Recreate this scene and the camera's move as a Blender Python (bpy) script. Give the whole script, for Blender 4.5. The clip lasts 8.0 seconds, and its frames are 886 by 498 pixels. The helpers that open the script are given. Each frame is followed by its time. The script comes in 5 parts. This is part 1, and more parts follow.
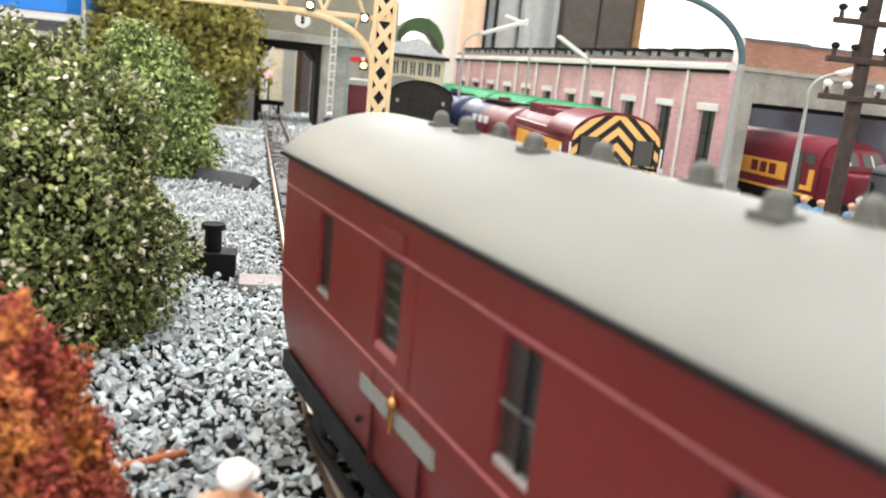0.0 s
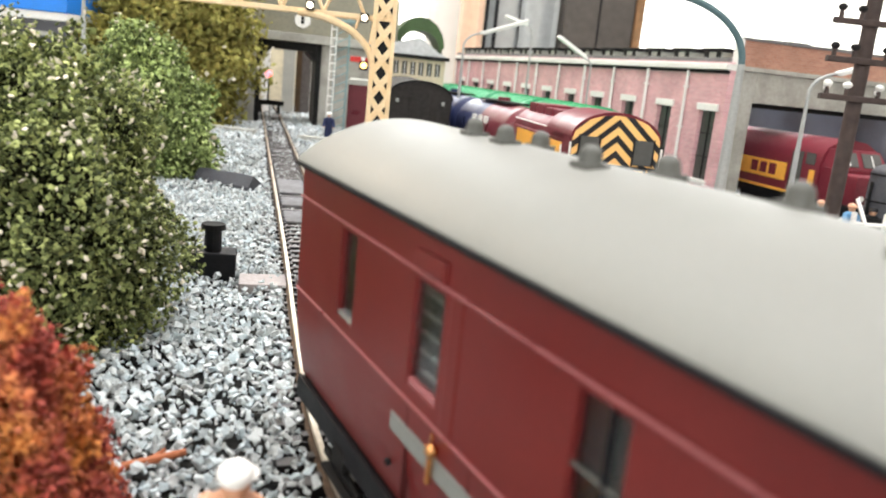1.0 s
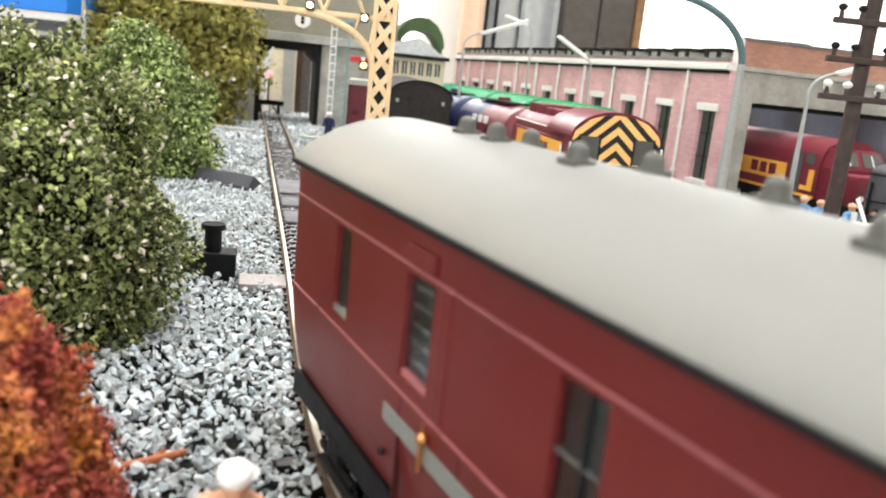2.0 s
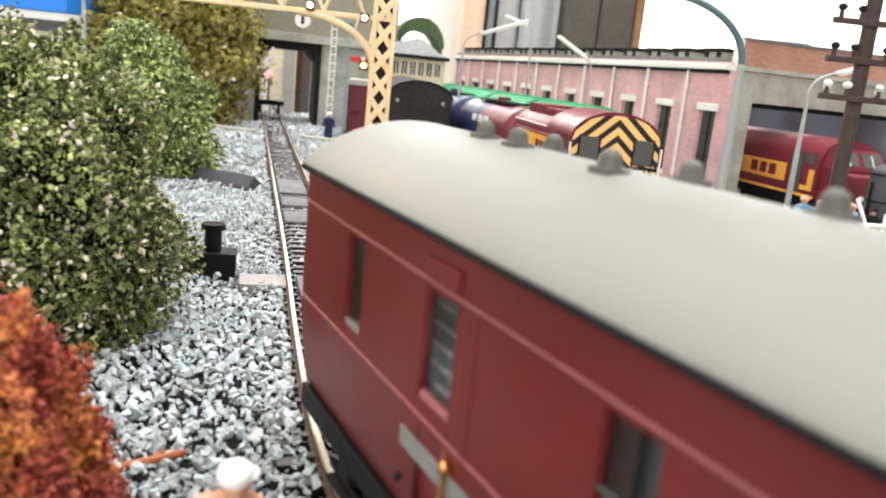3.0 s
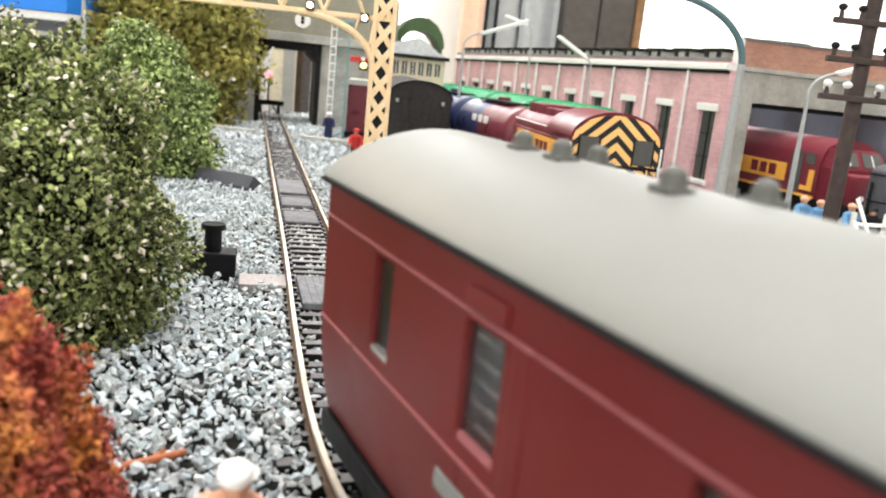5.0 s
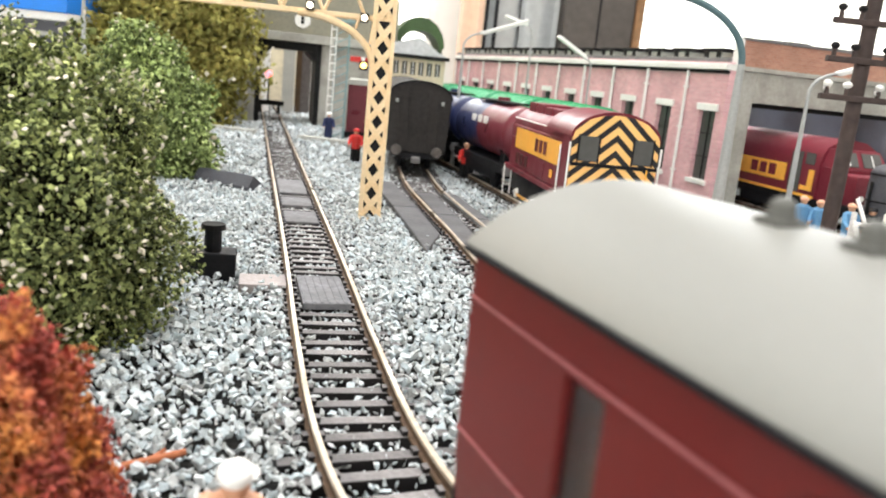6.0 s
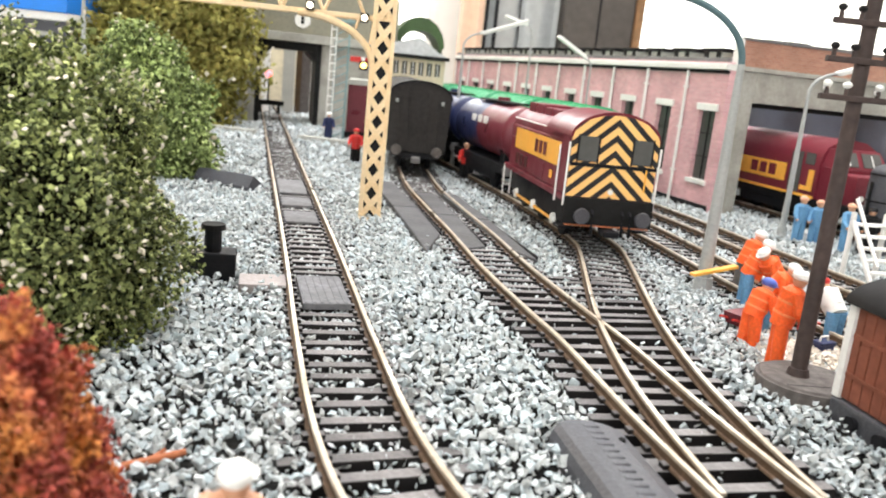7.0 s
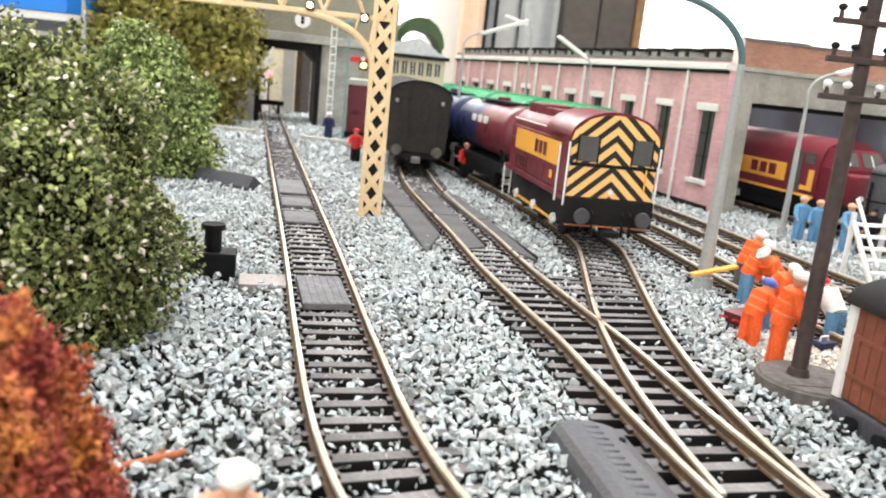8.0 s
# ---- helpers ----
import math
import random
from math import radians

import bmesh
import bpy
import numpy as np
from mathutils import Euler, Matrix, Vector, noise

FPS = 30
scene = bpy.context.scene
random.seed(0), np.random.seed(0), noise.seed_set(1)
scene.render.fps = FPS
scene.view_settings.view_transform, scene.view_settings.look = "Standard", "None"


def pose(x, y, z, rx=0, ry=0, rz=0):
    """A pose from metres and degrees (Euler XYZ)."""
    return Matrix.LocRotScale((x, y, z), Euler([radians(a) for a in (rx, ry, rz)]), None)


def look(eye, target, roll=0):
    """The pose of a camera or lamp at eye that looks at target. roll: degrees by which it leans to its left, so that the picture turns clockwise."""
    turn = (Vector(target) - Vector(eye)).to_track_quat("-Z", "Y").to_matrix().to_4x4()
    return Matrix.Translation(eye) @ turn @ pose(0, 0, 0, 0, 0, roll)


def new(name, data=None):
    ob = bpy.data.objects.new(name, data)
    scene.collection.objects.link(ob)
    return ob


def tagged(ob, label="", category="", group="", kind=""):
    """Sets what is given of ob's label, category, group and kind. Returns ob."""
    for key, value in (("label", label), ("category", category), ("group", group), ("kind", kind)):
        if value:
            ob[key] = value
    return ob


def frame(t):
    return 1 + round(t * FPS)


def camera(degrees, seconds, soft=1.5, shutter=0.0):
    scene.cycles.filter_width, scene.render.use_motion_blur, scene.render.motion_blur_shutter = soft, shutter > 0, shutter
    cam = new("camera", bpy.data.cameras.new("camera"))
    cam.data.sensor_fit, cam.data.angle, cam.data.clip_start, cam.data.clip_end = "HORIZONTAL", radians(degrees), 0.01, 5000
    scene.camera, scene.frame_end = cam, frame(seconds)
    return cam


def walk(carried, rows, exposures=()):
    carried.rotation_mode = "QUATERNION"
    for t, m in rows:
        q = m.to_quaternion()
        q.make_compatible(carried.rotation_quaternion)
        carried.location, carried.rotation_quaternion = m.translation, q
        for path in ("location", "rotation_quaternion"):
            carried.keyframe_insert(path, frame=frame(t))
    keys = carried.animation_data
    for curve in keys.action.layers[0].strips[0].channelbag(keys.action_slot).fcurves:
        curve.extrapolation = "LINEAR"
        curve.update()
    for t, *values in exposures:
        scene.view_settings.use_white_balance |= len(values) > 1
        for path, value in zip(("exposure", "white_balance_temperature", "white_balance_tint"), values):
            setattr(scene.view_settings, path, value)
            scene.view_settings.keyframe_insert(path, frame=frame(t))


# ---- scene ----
# ---------------------------------------------------------------- camera
MM = 0.001
cam = camera(58.5, 8.0, soft=1.9, shutter=0.5)
cam.data.dof.use_dof, cam.data.dof.focus_distance, cam.data.dof.aperture_fstop = True, 0.215, 38.0
EYE = Vector((0.0, 0.0, 0.0574))
AIM = EYE + Vector((0.0, math.cos(0.2182), -math.sin(0.2182)))
walk(cam, [(0.0, look(EYE, AIM, 5.81)), (8.0, look(EYE, AIM, 5.81))])

# ---------------------------------------------------------------- world and lights
world = bpy.data.worlds.new("room_sky")
scene.world = world
world.use_nodes = True
wn = world.node_tree.nodes
sky = wn.new("ShaderNodeTexSky")
sky.sky_type, sky.sun_disc = "NISHITA", False
sky.sun_elevation, sky.sun_rotation = radians(40), radians(150)
world.node_tree.links.new(sky.outputs[0], wn["Background"].inputs[0])
wn["Background"].inputs[1].default_value = 0.1


def area_lamp(name, eye, target, sx, sy, watts, colour):
    data = bpy.data.lights.new(name, "AREA")
    data.shape, data.size, data.size_y, data.energy, data.color = "RECTANGLE", sx, sy, watts, colour
    ob = new(name, data)
    ob.matrix_world = look(eye, target)
    return ob


area_lamp("ceiling_light_glow", (0.1, 0.55, 1.30), (0.1, 0.55, 0), 1.5, 1.3, 47.0, (0.99, 0.985, 0.995))
area_lamp("window_glow", (0.76, 1.94, 0.45), (0.0, 0.3, 0.0), 0.74, 0.9, 13.0, (0.93, 0.97, 1.0))
area_lamp("window_glow", (-0.27, 1.94, 0.45), (0.0, 0.3, 0.0), 0.38, 0.9, 6.0, (0.93, 0.97, 1.0))
area_lamp("warm_lamp_glow", (-0.75, 1.25, 0.75), (0.0, 0.3, 0.0), 0.25, 0.25, 4.0, (1.0, 0.78, 0.55))
# Added fill from behind the eye; no source is known there.
area_lamp("rear_fill_glow", (-0.5, -1.42, 0.55), (-0.1, 0.4, 0.0), 1.3, 0.9, 18.0, (0.95, 0.98, 1.0))
scene.view_settings.exposure = -0.05

# ---------------------------------------------------------------- materials


def mat(name, colour, rough=0.6, metal=0.0, vary=0.25, grain=900.0, bump=0.1, spread=0.0, second=None, coat=0.0, island=0.0, blotch=60.0, patchy=False, shine=0.32):
    """A surface with grain and blotches; sizes are per metre."""
    m = bpy.data.materials.new(name)
    m.use_nodes = True
    t = m.node_tree
    n, ln = t.nodes, t.links
    b = n["Principled BSDF"]
    co = n.new("ShaderNodeTexCoord")
    n1 = n.new("ShaderNodeTexNoise")
    n1.inputs["Scale"].default_value, n1.inputs["Detail"].default_value = grain, 4
    n2 = n.new("ShaderNodeTexNoise")
    n2.inputs["Scale"].default_value, n2.inputs["Detail"].default_value = blotch, 3
    for q in (n1, n2):
        ln.new(co.outputs["Object"], q.inputs["Vector"])
    add = n.new("ShaderNodeMath")
    add.operation = "ADD"
    ln.new(n1.outputs[0], add.inputs[0])
    ln.new(n2.outputs[0], add.inputs[1])
    ramp = n.new("ShaderNodeMapRange")
    ramp.inputs[1].default_value, ramp.inputs[2].default_value = 0.7, 1.3
    ramp.inputs[3].default_value, ramp.inputs[4].default_value = 1 - vary, 1 + vary
    ln.new(add.outputs[0], ramp.inputs[0])
    base = n.new("ShaderNodeMix")
    base.data_type = "RGBA"
    base.inputs["A"].default_value = (*colour, 1)
    base.inputs["B"].default_value = (*(second or colour), 1)
    base.inputs["Factor"].default_value = 0.0
    if second:
        f = n.new("ShaderNodeMapRange")
        f.inputs[1].default_value, f.inputs[2].default_value = 0.42, 0.6
        ln.new(n2.outputs[0], f.inputs[0])
        ln.new(f.outputs[0], base.inputs["Factor"])
    last = ramp.outputs[0]
    if island or spread:
        src = n.new("ShaderNodeNewGeometry").outputs["Random Per Island"] if island else n.new("ShaderNodeObjectInfo").outputs["Random"]
        rr = n.new("ShaderNodeMapRange")
        w = island or spread
        rr.inputs[3].default_value, rr.inputs[4].default_value = 1 - w, 1 + w
        ln.new(src, rr.inputs[0])
        mul = n.new("ShaderNodeMath")
        mul.operation = "MULTIPLY"
        ln.new(last, mul.inputs[0])
        ln.new(rr.outputs[0], mul.inputs[1])
        last = mul.outputs[0]
        if island and second and not patchy:
            ln.new(src, base.inputs["Factor"])
    sc = n.new("ShaderNodeVectorMath")
    sc.operation = "SCALE"
    ln.new(base.outputs["Result"], sc.inputs[0])
    ln.new(last, sc.inputs["Scale"])
    ln.new(sc.outputs[0], b.inputs["Base Color"])
    rm = n.new("ShaderNodeMapRange")
    rm.inputs[1].default_value, rm.inputs[2].default_value = 0.3, 0.7
    rm.inputs[3].default_value, rm.inputs[4].default_value = max(0.03, rough - 0.12), min(1, rough + 0.12)
    ln.new(n2.outputs[0], rm.inputs[0])
    ln.new(rm.outputs[0], b.inputs["Roughness"])
    b.inputs["Metallic"].default_value = metal
    b.inputs["Coat Weight"].default_value = coat
    b.inputs["Specular IOR Level"].default_value = shine
    if bump:
        bp = n.new("ShaderNodeBump")
        bp.inputs["Strength"].default_value, bp.inputs["Distance"].default_value = bump, 0.0006
        ln.new(n1.outputs[0], bp.inputs["Height"])
        ln.new(bp.outputs[0], b.inputs["Normal"])
    return m


def glow(name, colour, power):
    m = bpy.data.materials.new(name)
    m.use_nodes = True
    b = m.node_tree.nodes["Principled BSDF"]
    b.inputs["Base Color"].default_value = (*colour, 1)
    b.inputs["Emission Color"].default_value = (*colour, 1)
    b.inputs["Emission Strength"].default_value = power
    return m


def glass(name, colour=(0.9, 0.95, 0.95), rough=0.08, ior=1.06):
    m = bpy.data.materials.new(name)
    m.use_nodes = True
    b = m.node_tree.nodes["Principled BSDF"]
    b.inputs["Base Color"].default_value = (*colour, 1)
    b.inputs["Roughness"].default_value = rough
    b.inputs["Transmission Weight"].default_value = 1.0
    b.inputs["IOR"].default_value = ior
    return m


M_STONE = mat("crushed_granite", (0.76, 0.785, 0.775), 0.75, vary=0.25, grain=1500, bump=0.3, island=0.42, second=(0.32, 0.37, 0.39))
# Near-black so that the shade in the stone gaps sits in the colour.
M_BED = mat("gap_shade_bed", (0.012, 0.012, 0.012), 0.95, vary=0.6, grain=700, bump=0.9, blotch=300, second=(0.02, 0.019, 0.017), shine=0.1)
# One sleeper plastic in two tones: lit top, shaded sides.
M_SLEEPER = mat("lit_sleeper_top", (0.10, 0.095, 0.097), 0.55, vary=0.35, grain=1200, bump=0.25, spread=0.3, second=(0.165, 0.155, 0.153))
M_SLEEPERSHADE = mat("shaded_sleeper_side", (0.018, 0.016, 0.016), 0.6, vary=0.3, grain=1200, bump=0.2, shine=0.2)
M_RAIL = mat("nickel_rail", (0.62, 0.55, 0.45), 0.36, 0.5, vary=0.25, grain=600, bump=0.05, second=(0.46, 0.385, 0.30))
M_RAILWEB = mat("rusty_rail_web", (0.13, 0.085, 0.055), 0.7, 0.2, vary=0.4)
M_MAROON = mat("maroon_coach_paint", (0.140, 0.0165, 0.0155), 0.4, vary=0.10, grain=2500, bump=0.03, second=(0.154, 0.021, 0.019), blotch=30)
M_MAROONDARK = mat("maroon_shut_line", (0.06, 0.01, 0.01), 0.6, vary=0.2)
M_MAROONEDGE = mat("maroon_moulding", (0.34, 0.115, 0.12), 0.35, vary=0.1)
M_ROOF = mat("grey_roof_paint", (0.21, 0.21, 0.193), 0.58, vary=0.05, grain=3000, bump=0.03, second=(0.19, 0.19, 0.174), blotch=25)
M_BLACK = mat("black_plastic", (0.009, 0.009, 0.011), 0.6, vary=0.3, shine=0.2)
M_DARK = mat("charcoal_paint", (0.010, 0.0095, 0.0095), 0.7, vary=0.35, grain=400, shine=0.2)
M_GREYPL = mat("grey_plastic", (0.16, 0.155, 0.155), 0.55, vary=0.2, grain=1500, bump=0.2)
M_VENT = mat("roof_vent_grey", (0.11, 0.11, 0.10), 0.6, vary=0.15)
M_BOARD = mat("grey_nameboard", (0.215, 0.225, 0.21), 0.5, vary=0.1)
M_BRASS = mat("brass", (0.75, 0.36, 0.14), 0.25, 1.0, vary=0.15)
M_GLASS = glass("window_glazing")
M_PANE = glass("coach_glazing", (0.88, 0.92, 0.93), 0.16, 1.5)
M_SILVER = mat("silver_edge", (0.7, 0.7, 0.68), 0.25, 0.8, vary=0.1)
M_CONC = mat("grey_concrete", (0.40, 0.39, 0.35), 0.85, vary=0.15, grain=500, second=(0.28, 0.27, 0.24))
M_STONEY = mat("olive_grey_stone", (0.26, 0.245, 0.185), 0.85, vary=0.15, grain=400, second=(0.22, 0.21, 0.165))
M_WHITE = mat("white_paint", (0.78, 0.77, 0.74), 0.5, vary=0.08)
M_SLAB = mat("charcoal_ramp_board", (0.08, 0.08, 0.085), 0.6, vary=0.3, grain=500, bump=0.2, second=(0.07, 0.07, 0.072))
M_VANBLACK = mat("sooty_van_paint", (0.030, 0.027, 0.026), 0.7, vary=0.35, grain=400, shine=0.2)
M_TEAL = mat("faded_teal_steel", (0.20, 0.30, 0.30), 0.5, vary=0.2)
M_HEADTEAL = mat("teal_head_backlit_arm", (0.09, 0.15, 0.165), 0.4, vary=0.2)
M_CREAM = mat("cream_gantry_paint", (0.86, 0.67, 0.42), 0.45, vary=0.12, grain=800, second=(0.80, 0.58, 0.33))
M_POST = mat("grey_lamp_post", (0.36, 0.37, 0.36), 0.4, vary=0.12)
M_WOODPOLE = mat("dark_brown_pole", (0.06, 0.042, 0.038), 0.65, vary=0.35, grain=500)
M_BASEGREY = mat("weathered_base", (0.135, 0.118, 0.11), 0.8, vary=0.35, grain=500, bump=0.5, second=(0.085, 0.075, 0.07), blotch=180)
M_YELLOW = mat("warning_yellow", (0.86, 0.43, 0.07), 0.4, vary=0.1)
M_LOCORED = mat("loco_maroon", (0.15, 0.016, 0.028), 0.42, vary=0.15, coat=0.08)
M_TANKBLUE = mat("navy_tank_paint", (0.026, 0.034, 0.095), 0.35, vary=0.2)
M_TANKRED = mat("tank_maroon", (0.14, 0.025, 0.035), 0.35, vary=0.2)
M_GREEN = mat("bright_green_cover", (0.055, 0.36, 0.17), 0.5, vary=0.2, second=(0.05, 0.29, 0.13))
M_DKGREEN = mat("dark_green_paint", (0.05, 0.09, 0.035), 0.6, vary=0.3)
M_ORANGE = mat("hi_vis_orange", (0.90, 0.13, 0.025), 0.55, vary=0.2, grain=1500, bump=0.4)
M_BLUE = mat("denim_blue", (0.13, 0.30, 0.50), 0.6, vary=0.25, grain=1500)
M_BAND = mat("faded_safety_band", (0.86, 0.24, 0.09), 0.5, vary=0.2)
M_SKIN = mat("pale_tan_plastic", (0.60, 0.33, 0.21), 0.5, vary=0.1)
M_BLUECAP = mat("blue_helmet", (0.08, 0.13, 0.45), 0.4, vary=0.1)
M_HAT = mat("white_helmet", (0.85, 0.84, 0.80), 0.35, vary=0.05)
M_RED = mat("red_paint", (0.55, 0.035, 0.03), 0.4, vary=0.15)
M_HUT = mat("red_brown_planks", (0.21, 0.068, 0.04), 0.55, vary=0.2, grain=500, spread=0.12)
M_LEAF = mat("olive_green_foam", (0.065, 0.092, 0.024), 0.75, vary=0.35, bump=0.0, island=0.6, second=(0.28, 0.31, 0.115))
# Shade between the leaves, coloured into the inner bits of the bush.
M_CORE = mat("leaf_gap_shade", (0.022, 0.022, 0.010), 0.9, vary=0.3, bump=0.0, shine=0.1)
M_LEAF2 = mat("green_foam", (0.11, 0.155, 0.042), 0.75, vary=0.35, bump=0.0, island=0.55, second=(0.30, 0.37, 0.14))
M_LEAF3 = mat("dark_olive_foam", (0.35, 0.29, 0.065), 0.8, vary=0.4, bump=0.0, island=0.5, second=(0.20, 0.20, 0.055))
M_RUST = mat("autumn_foam", (0.37, 0.07, 0.05), 0.8, vary=0.3, bump=0.0, island=0.4, second=(0.50, 0.19, 0.05), blotch=150, patchy=True)
M_FLOWER = mat("pale_blossom", (0.66, 0.60, 0.48), 0.8, vary=0.15, bump=0.0, island=0.3)
M_BARK = mat("twig_bark", (0.09, 0.055, 0.03), 0.85, vary=0.4)
M_TWIG = mat("rust_stick", (0.42, 0.14, 0.06), 0.7, vary=0.3)
M_BLUESIGN = mat("bright_blue_panel", (0.02, 0.22, 0.75), 0.4, vary=0.1)
M_WALL = mat("white_room_wall", (0.80, 0.79, 0.75), 0.8, vary=0.03, grain=40, blotch=4, bump=0.05)
M_PEACH = mat("peach_curtain", (0.80, 0.56, 0.41), 0.8, vary=0.1, grain=60, blotch=8)
M_GREYCURT = mat("grey_curtain", (0.36, 0.38, 0.38), 0.8, vary=0.15, grain=60, blotch=8)
M_DARKCAB = mat("dark_cabinet", (0.075, 0.066, 0.058), 0.6, vary=0.2, grain=60, blotch=8)
M_WOOD = mat("wood_trim", (0.22, 0.12, 0.055), 0.6, vary=0.3, grain=80)
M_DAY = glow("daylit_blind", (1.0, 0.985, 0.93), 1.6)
M_DUST = mat("dusty_board", (0.19, 0.19, 0.2), 0.85, vary=0.35, grain=500, bump=0.4, second=(0.13, 0.13, 0.135))
M_MOTOR = mat("dark_motor_plastic", (0.072, 0.073, 0.083), 0.45, vary=0.25, grain=1500, bump=0.2)
M_LINING = mat("coach_lining", (0.24, 0.24, 0.235), 0.7, vary=0.15)
M_REDLAMP = glow("red_signal_lamp", (1.0, 0.10, 0.12), 6.0)
M_AMBER = glow("amber_lamp", (1.0, 0.62, 0.18), 4.0)
M_WARMLAMP = glow("warm_white_lamp", (1.0, 0.86, 0.62), 5.0)

# ---------------------------------------------------------------- mesh helpers (millimetres)


def part(name, bm, material, parent=None, label="", smooth=False):
    me = bpy.data.meshes.new(name)
    bm.normal_update()
    bm.to_mesh(me)
    bm.free()
    for m in (material if isinstance(material, (list, tuple)) else [material]):
        me.materials.append(m)
    if smooth:
        me.shade_smooth()
        me.set_sharp_from_angle(angle=radians(40))
    ob = new(name, me)
    ob.parent = parent
    if label:
        ob["label"] = label
    return ob


def share(name, me, parent, m):
    ob = new(name, me)
    ob.parent = parent
    ob.matrix_basis = m
    return ob


def thing(name, label, category, group="", kind="", m=None):
    ob = new(name)
    ob.empty_display_size = 0.01
    if m is not None:
        ob.matrix_world = m
    return tagged(ob, label, category, group, kind)


def at(x, y, z=0.0, rz=0.0, rx=0.0, ry=0.0):
    return pose(x * MM, y * MM, z * MM, rx, ry, rz)


def box(bm, x0, x1, y0, y1, z0, z1, bevel=0.0, m=None, mi=0):
    vs = [bm.verts.new((x * MM, y * MM, z * MM)) for x, y, z in
          ((x0, y0, z0), (x1, y0, z0), (x1, y1, z0), (x0, y1, z0), (x0, y0, z1), (x1, y0, z1), (x1, y1, z1), (x0, y1, z1))]
    fs = [bm.faces.new([vs[i] for i in f]) for f in ((0, 3, 2, 1), (4, 5, 6, 7), (0, 1, 5, 4), (1, 2, 6, 5), (2, 3, 7, 6), (3, 0, 4, 7))]
    for f in fs:
        f.material_index = mi
    if m is not None:
        bmesh.ops.transform(bm, matrix=m, verts=vs)
    if bevel:
        es = list({e for f in fs for e in f.edges})
        bmesh.ops.bevel(bm, geom=es, offset=bevel * MM, segments=2, affect="EDGES", profile=0.6)
    return bm


def rod(bm, p0, p1, r0, r1=None, n=8, mi=0):
    p0, p1 = Vector(p0) * MM, Vector(p1) * MM
    r1 = r0 if r1 is None else r1
    m = Matrix.Translation((p0 + p1) / 2) @ (p1 - p0).to_track_quat("Z", "Y").to_matrix().to_4x4()
    before = set(bm.faces)
    bmesh.ops.create_cone(bm, cap_ends=True, segments=n, radius1=r0 * MM, radius2=r1 * MM, depth=(p1 - p0).length, matrix=m)
    for f in bm.faces:
        if f not in before:
            f.material_index = mi
    return bm


def tube(bm, pts, r, n=8):
    """One swept skin along a line of points."""
    ps = [Vector(p) * MM for p in pts]
    rings = []
    for i, p in enumerate(ps):
        d = (ps[min(i + 1, len(ps) - 1)] - ps[max(i - 1, 0)]).normalized()
        q = d.to_track_quat("Z", "Y")
        rings.append([bm.verts.new(p + q @ Vector((math.cos(t) * r * MM, math.sin(t) * r * MM, 0))) for t in np.linspace(0, 2 * math.pi, n, endpoint=False)])
    for a, b in zip(rings[:-1], rings[1:]):
        for k in range(n):
            bm.faces.new((a[k], a[(k + 1) % n], b[(k + 1) % n], b[k]))
    bm.faces.new(rings[0][::-1])
    bm.faces.new(rings[-1])
    bmesh.ops.recalc_face_normals(bm, faces=bm.faces)
    return bm


def ball(bm, c, r, u=12, v=8, scale=(1, 1, 1), mi=0):
    before = set(bm.faces)
    bmesh.ops.create_uvsphere(bm, u_segments=u, v_segments=v, radius=r * MM, matrix=Matrix.Translation(Vector(c) * MM) @ Matrix.Diagonal((*scale, 1)))
    for f in bm.faces:
        if f not in before:
            f.material_index = mi
    return bm


def prism(bm, outline, y0, y1, mi=0):
    """Closed (x, z) outline pushed along y."""
    a = [bm.verts.new((x * MM, y0 * MM, z * MM)) for x, z in outline]
    b = [bm.verts.new((x * MM, y1 * MM, z * MM)) for x, z in outline]
    fs = [bm.faces.new(a), bm.faces.new(b[::-1])]
    k = len(a)
    for i in range(k):
        fs.append(bm.faces.new((a[i], b[i], b[(i + 1) % k], a[(i + 1) % k])))
    for f in fs:
        f.material_index = mi
    bmesh.ops.recalc_face_normals(bm, faces=fs)
    return bm


def B():
    return bmesh.new()


def heap(name, verts, faces, material, parent=None, label=""):
    """A mesh from arrays, in metres."""
    me = bpy.data.meshes.new(name)
    me.vertices.add(len(verts))
    me.vertices.foreach_set("co", np.asarray(verts, np.float32).ravel())
    k = faces.shape[1]
    me.loops.add(faces.size)
    me.loops.foreach_set("vertex_index", faces.astype(np.int32).ravel())
    me.polygons.add(len(faces))
    me.polygons.foreach_set("loop_start", np.arange(0, faces.size, k, dtype=np.int32))
    me.update(calc_edges=True)
    me.shade_flat()
    me.validate()
    me.materials.append(material)
    ob = new(name, me)
    ob.parent = parent
    if label:
        ob["label"] = label
    return ob


def spin(rng, n):
    """n random turns."""
    q = rng.normal(size=(n, 4))
    q /= np.linalg.norm(q, axis=1)[:, None]
    w, x, y, z = q.T
    return np.stack([np.stack([1 - 2 * (y * y + z * z), 2 * (x * y - z * w), 2 * (x * z + y * w)], 1),
                     np.stack([2 * (x * y + z * w), 1 - 2 * (x * x + z * z), 2 * (y * z - x * w)], 1),
                     np.stack([2 * (x * z - y * w), 2 * (y * z + x * w), 1 - 2 * (x * x + y * y)], 1)], 1)


OCTA = np.array([(1, 0, 0), (-1, 0, 0), (0, 1, 0), (0, -1, 0), (0, 0, 1), (0, 0, -1)], float)
OCTF = np.array([(0, 2, 4), (2, 1, 4), (1, 3, 4), (3, 0, 4), (2, 0, 5), (1, 2, 5), (3, 1, 5), (0, 3, 5)])
CUBE = np.array([(x, y, z) for x in (-1, 1) for y in (-1, 1) for z in (-1, 1)], float)
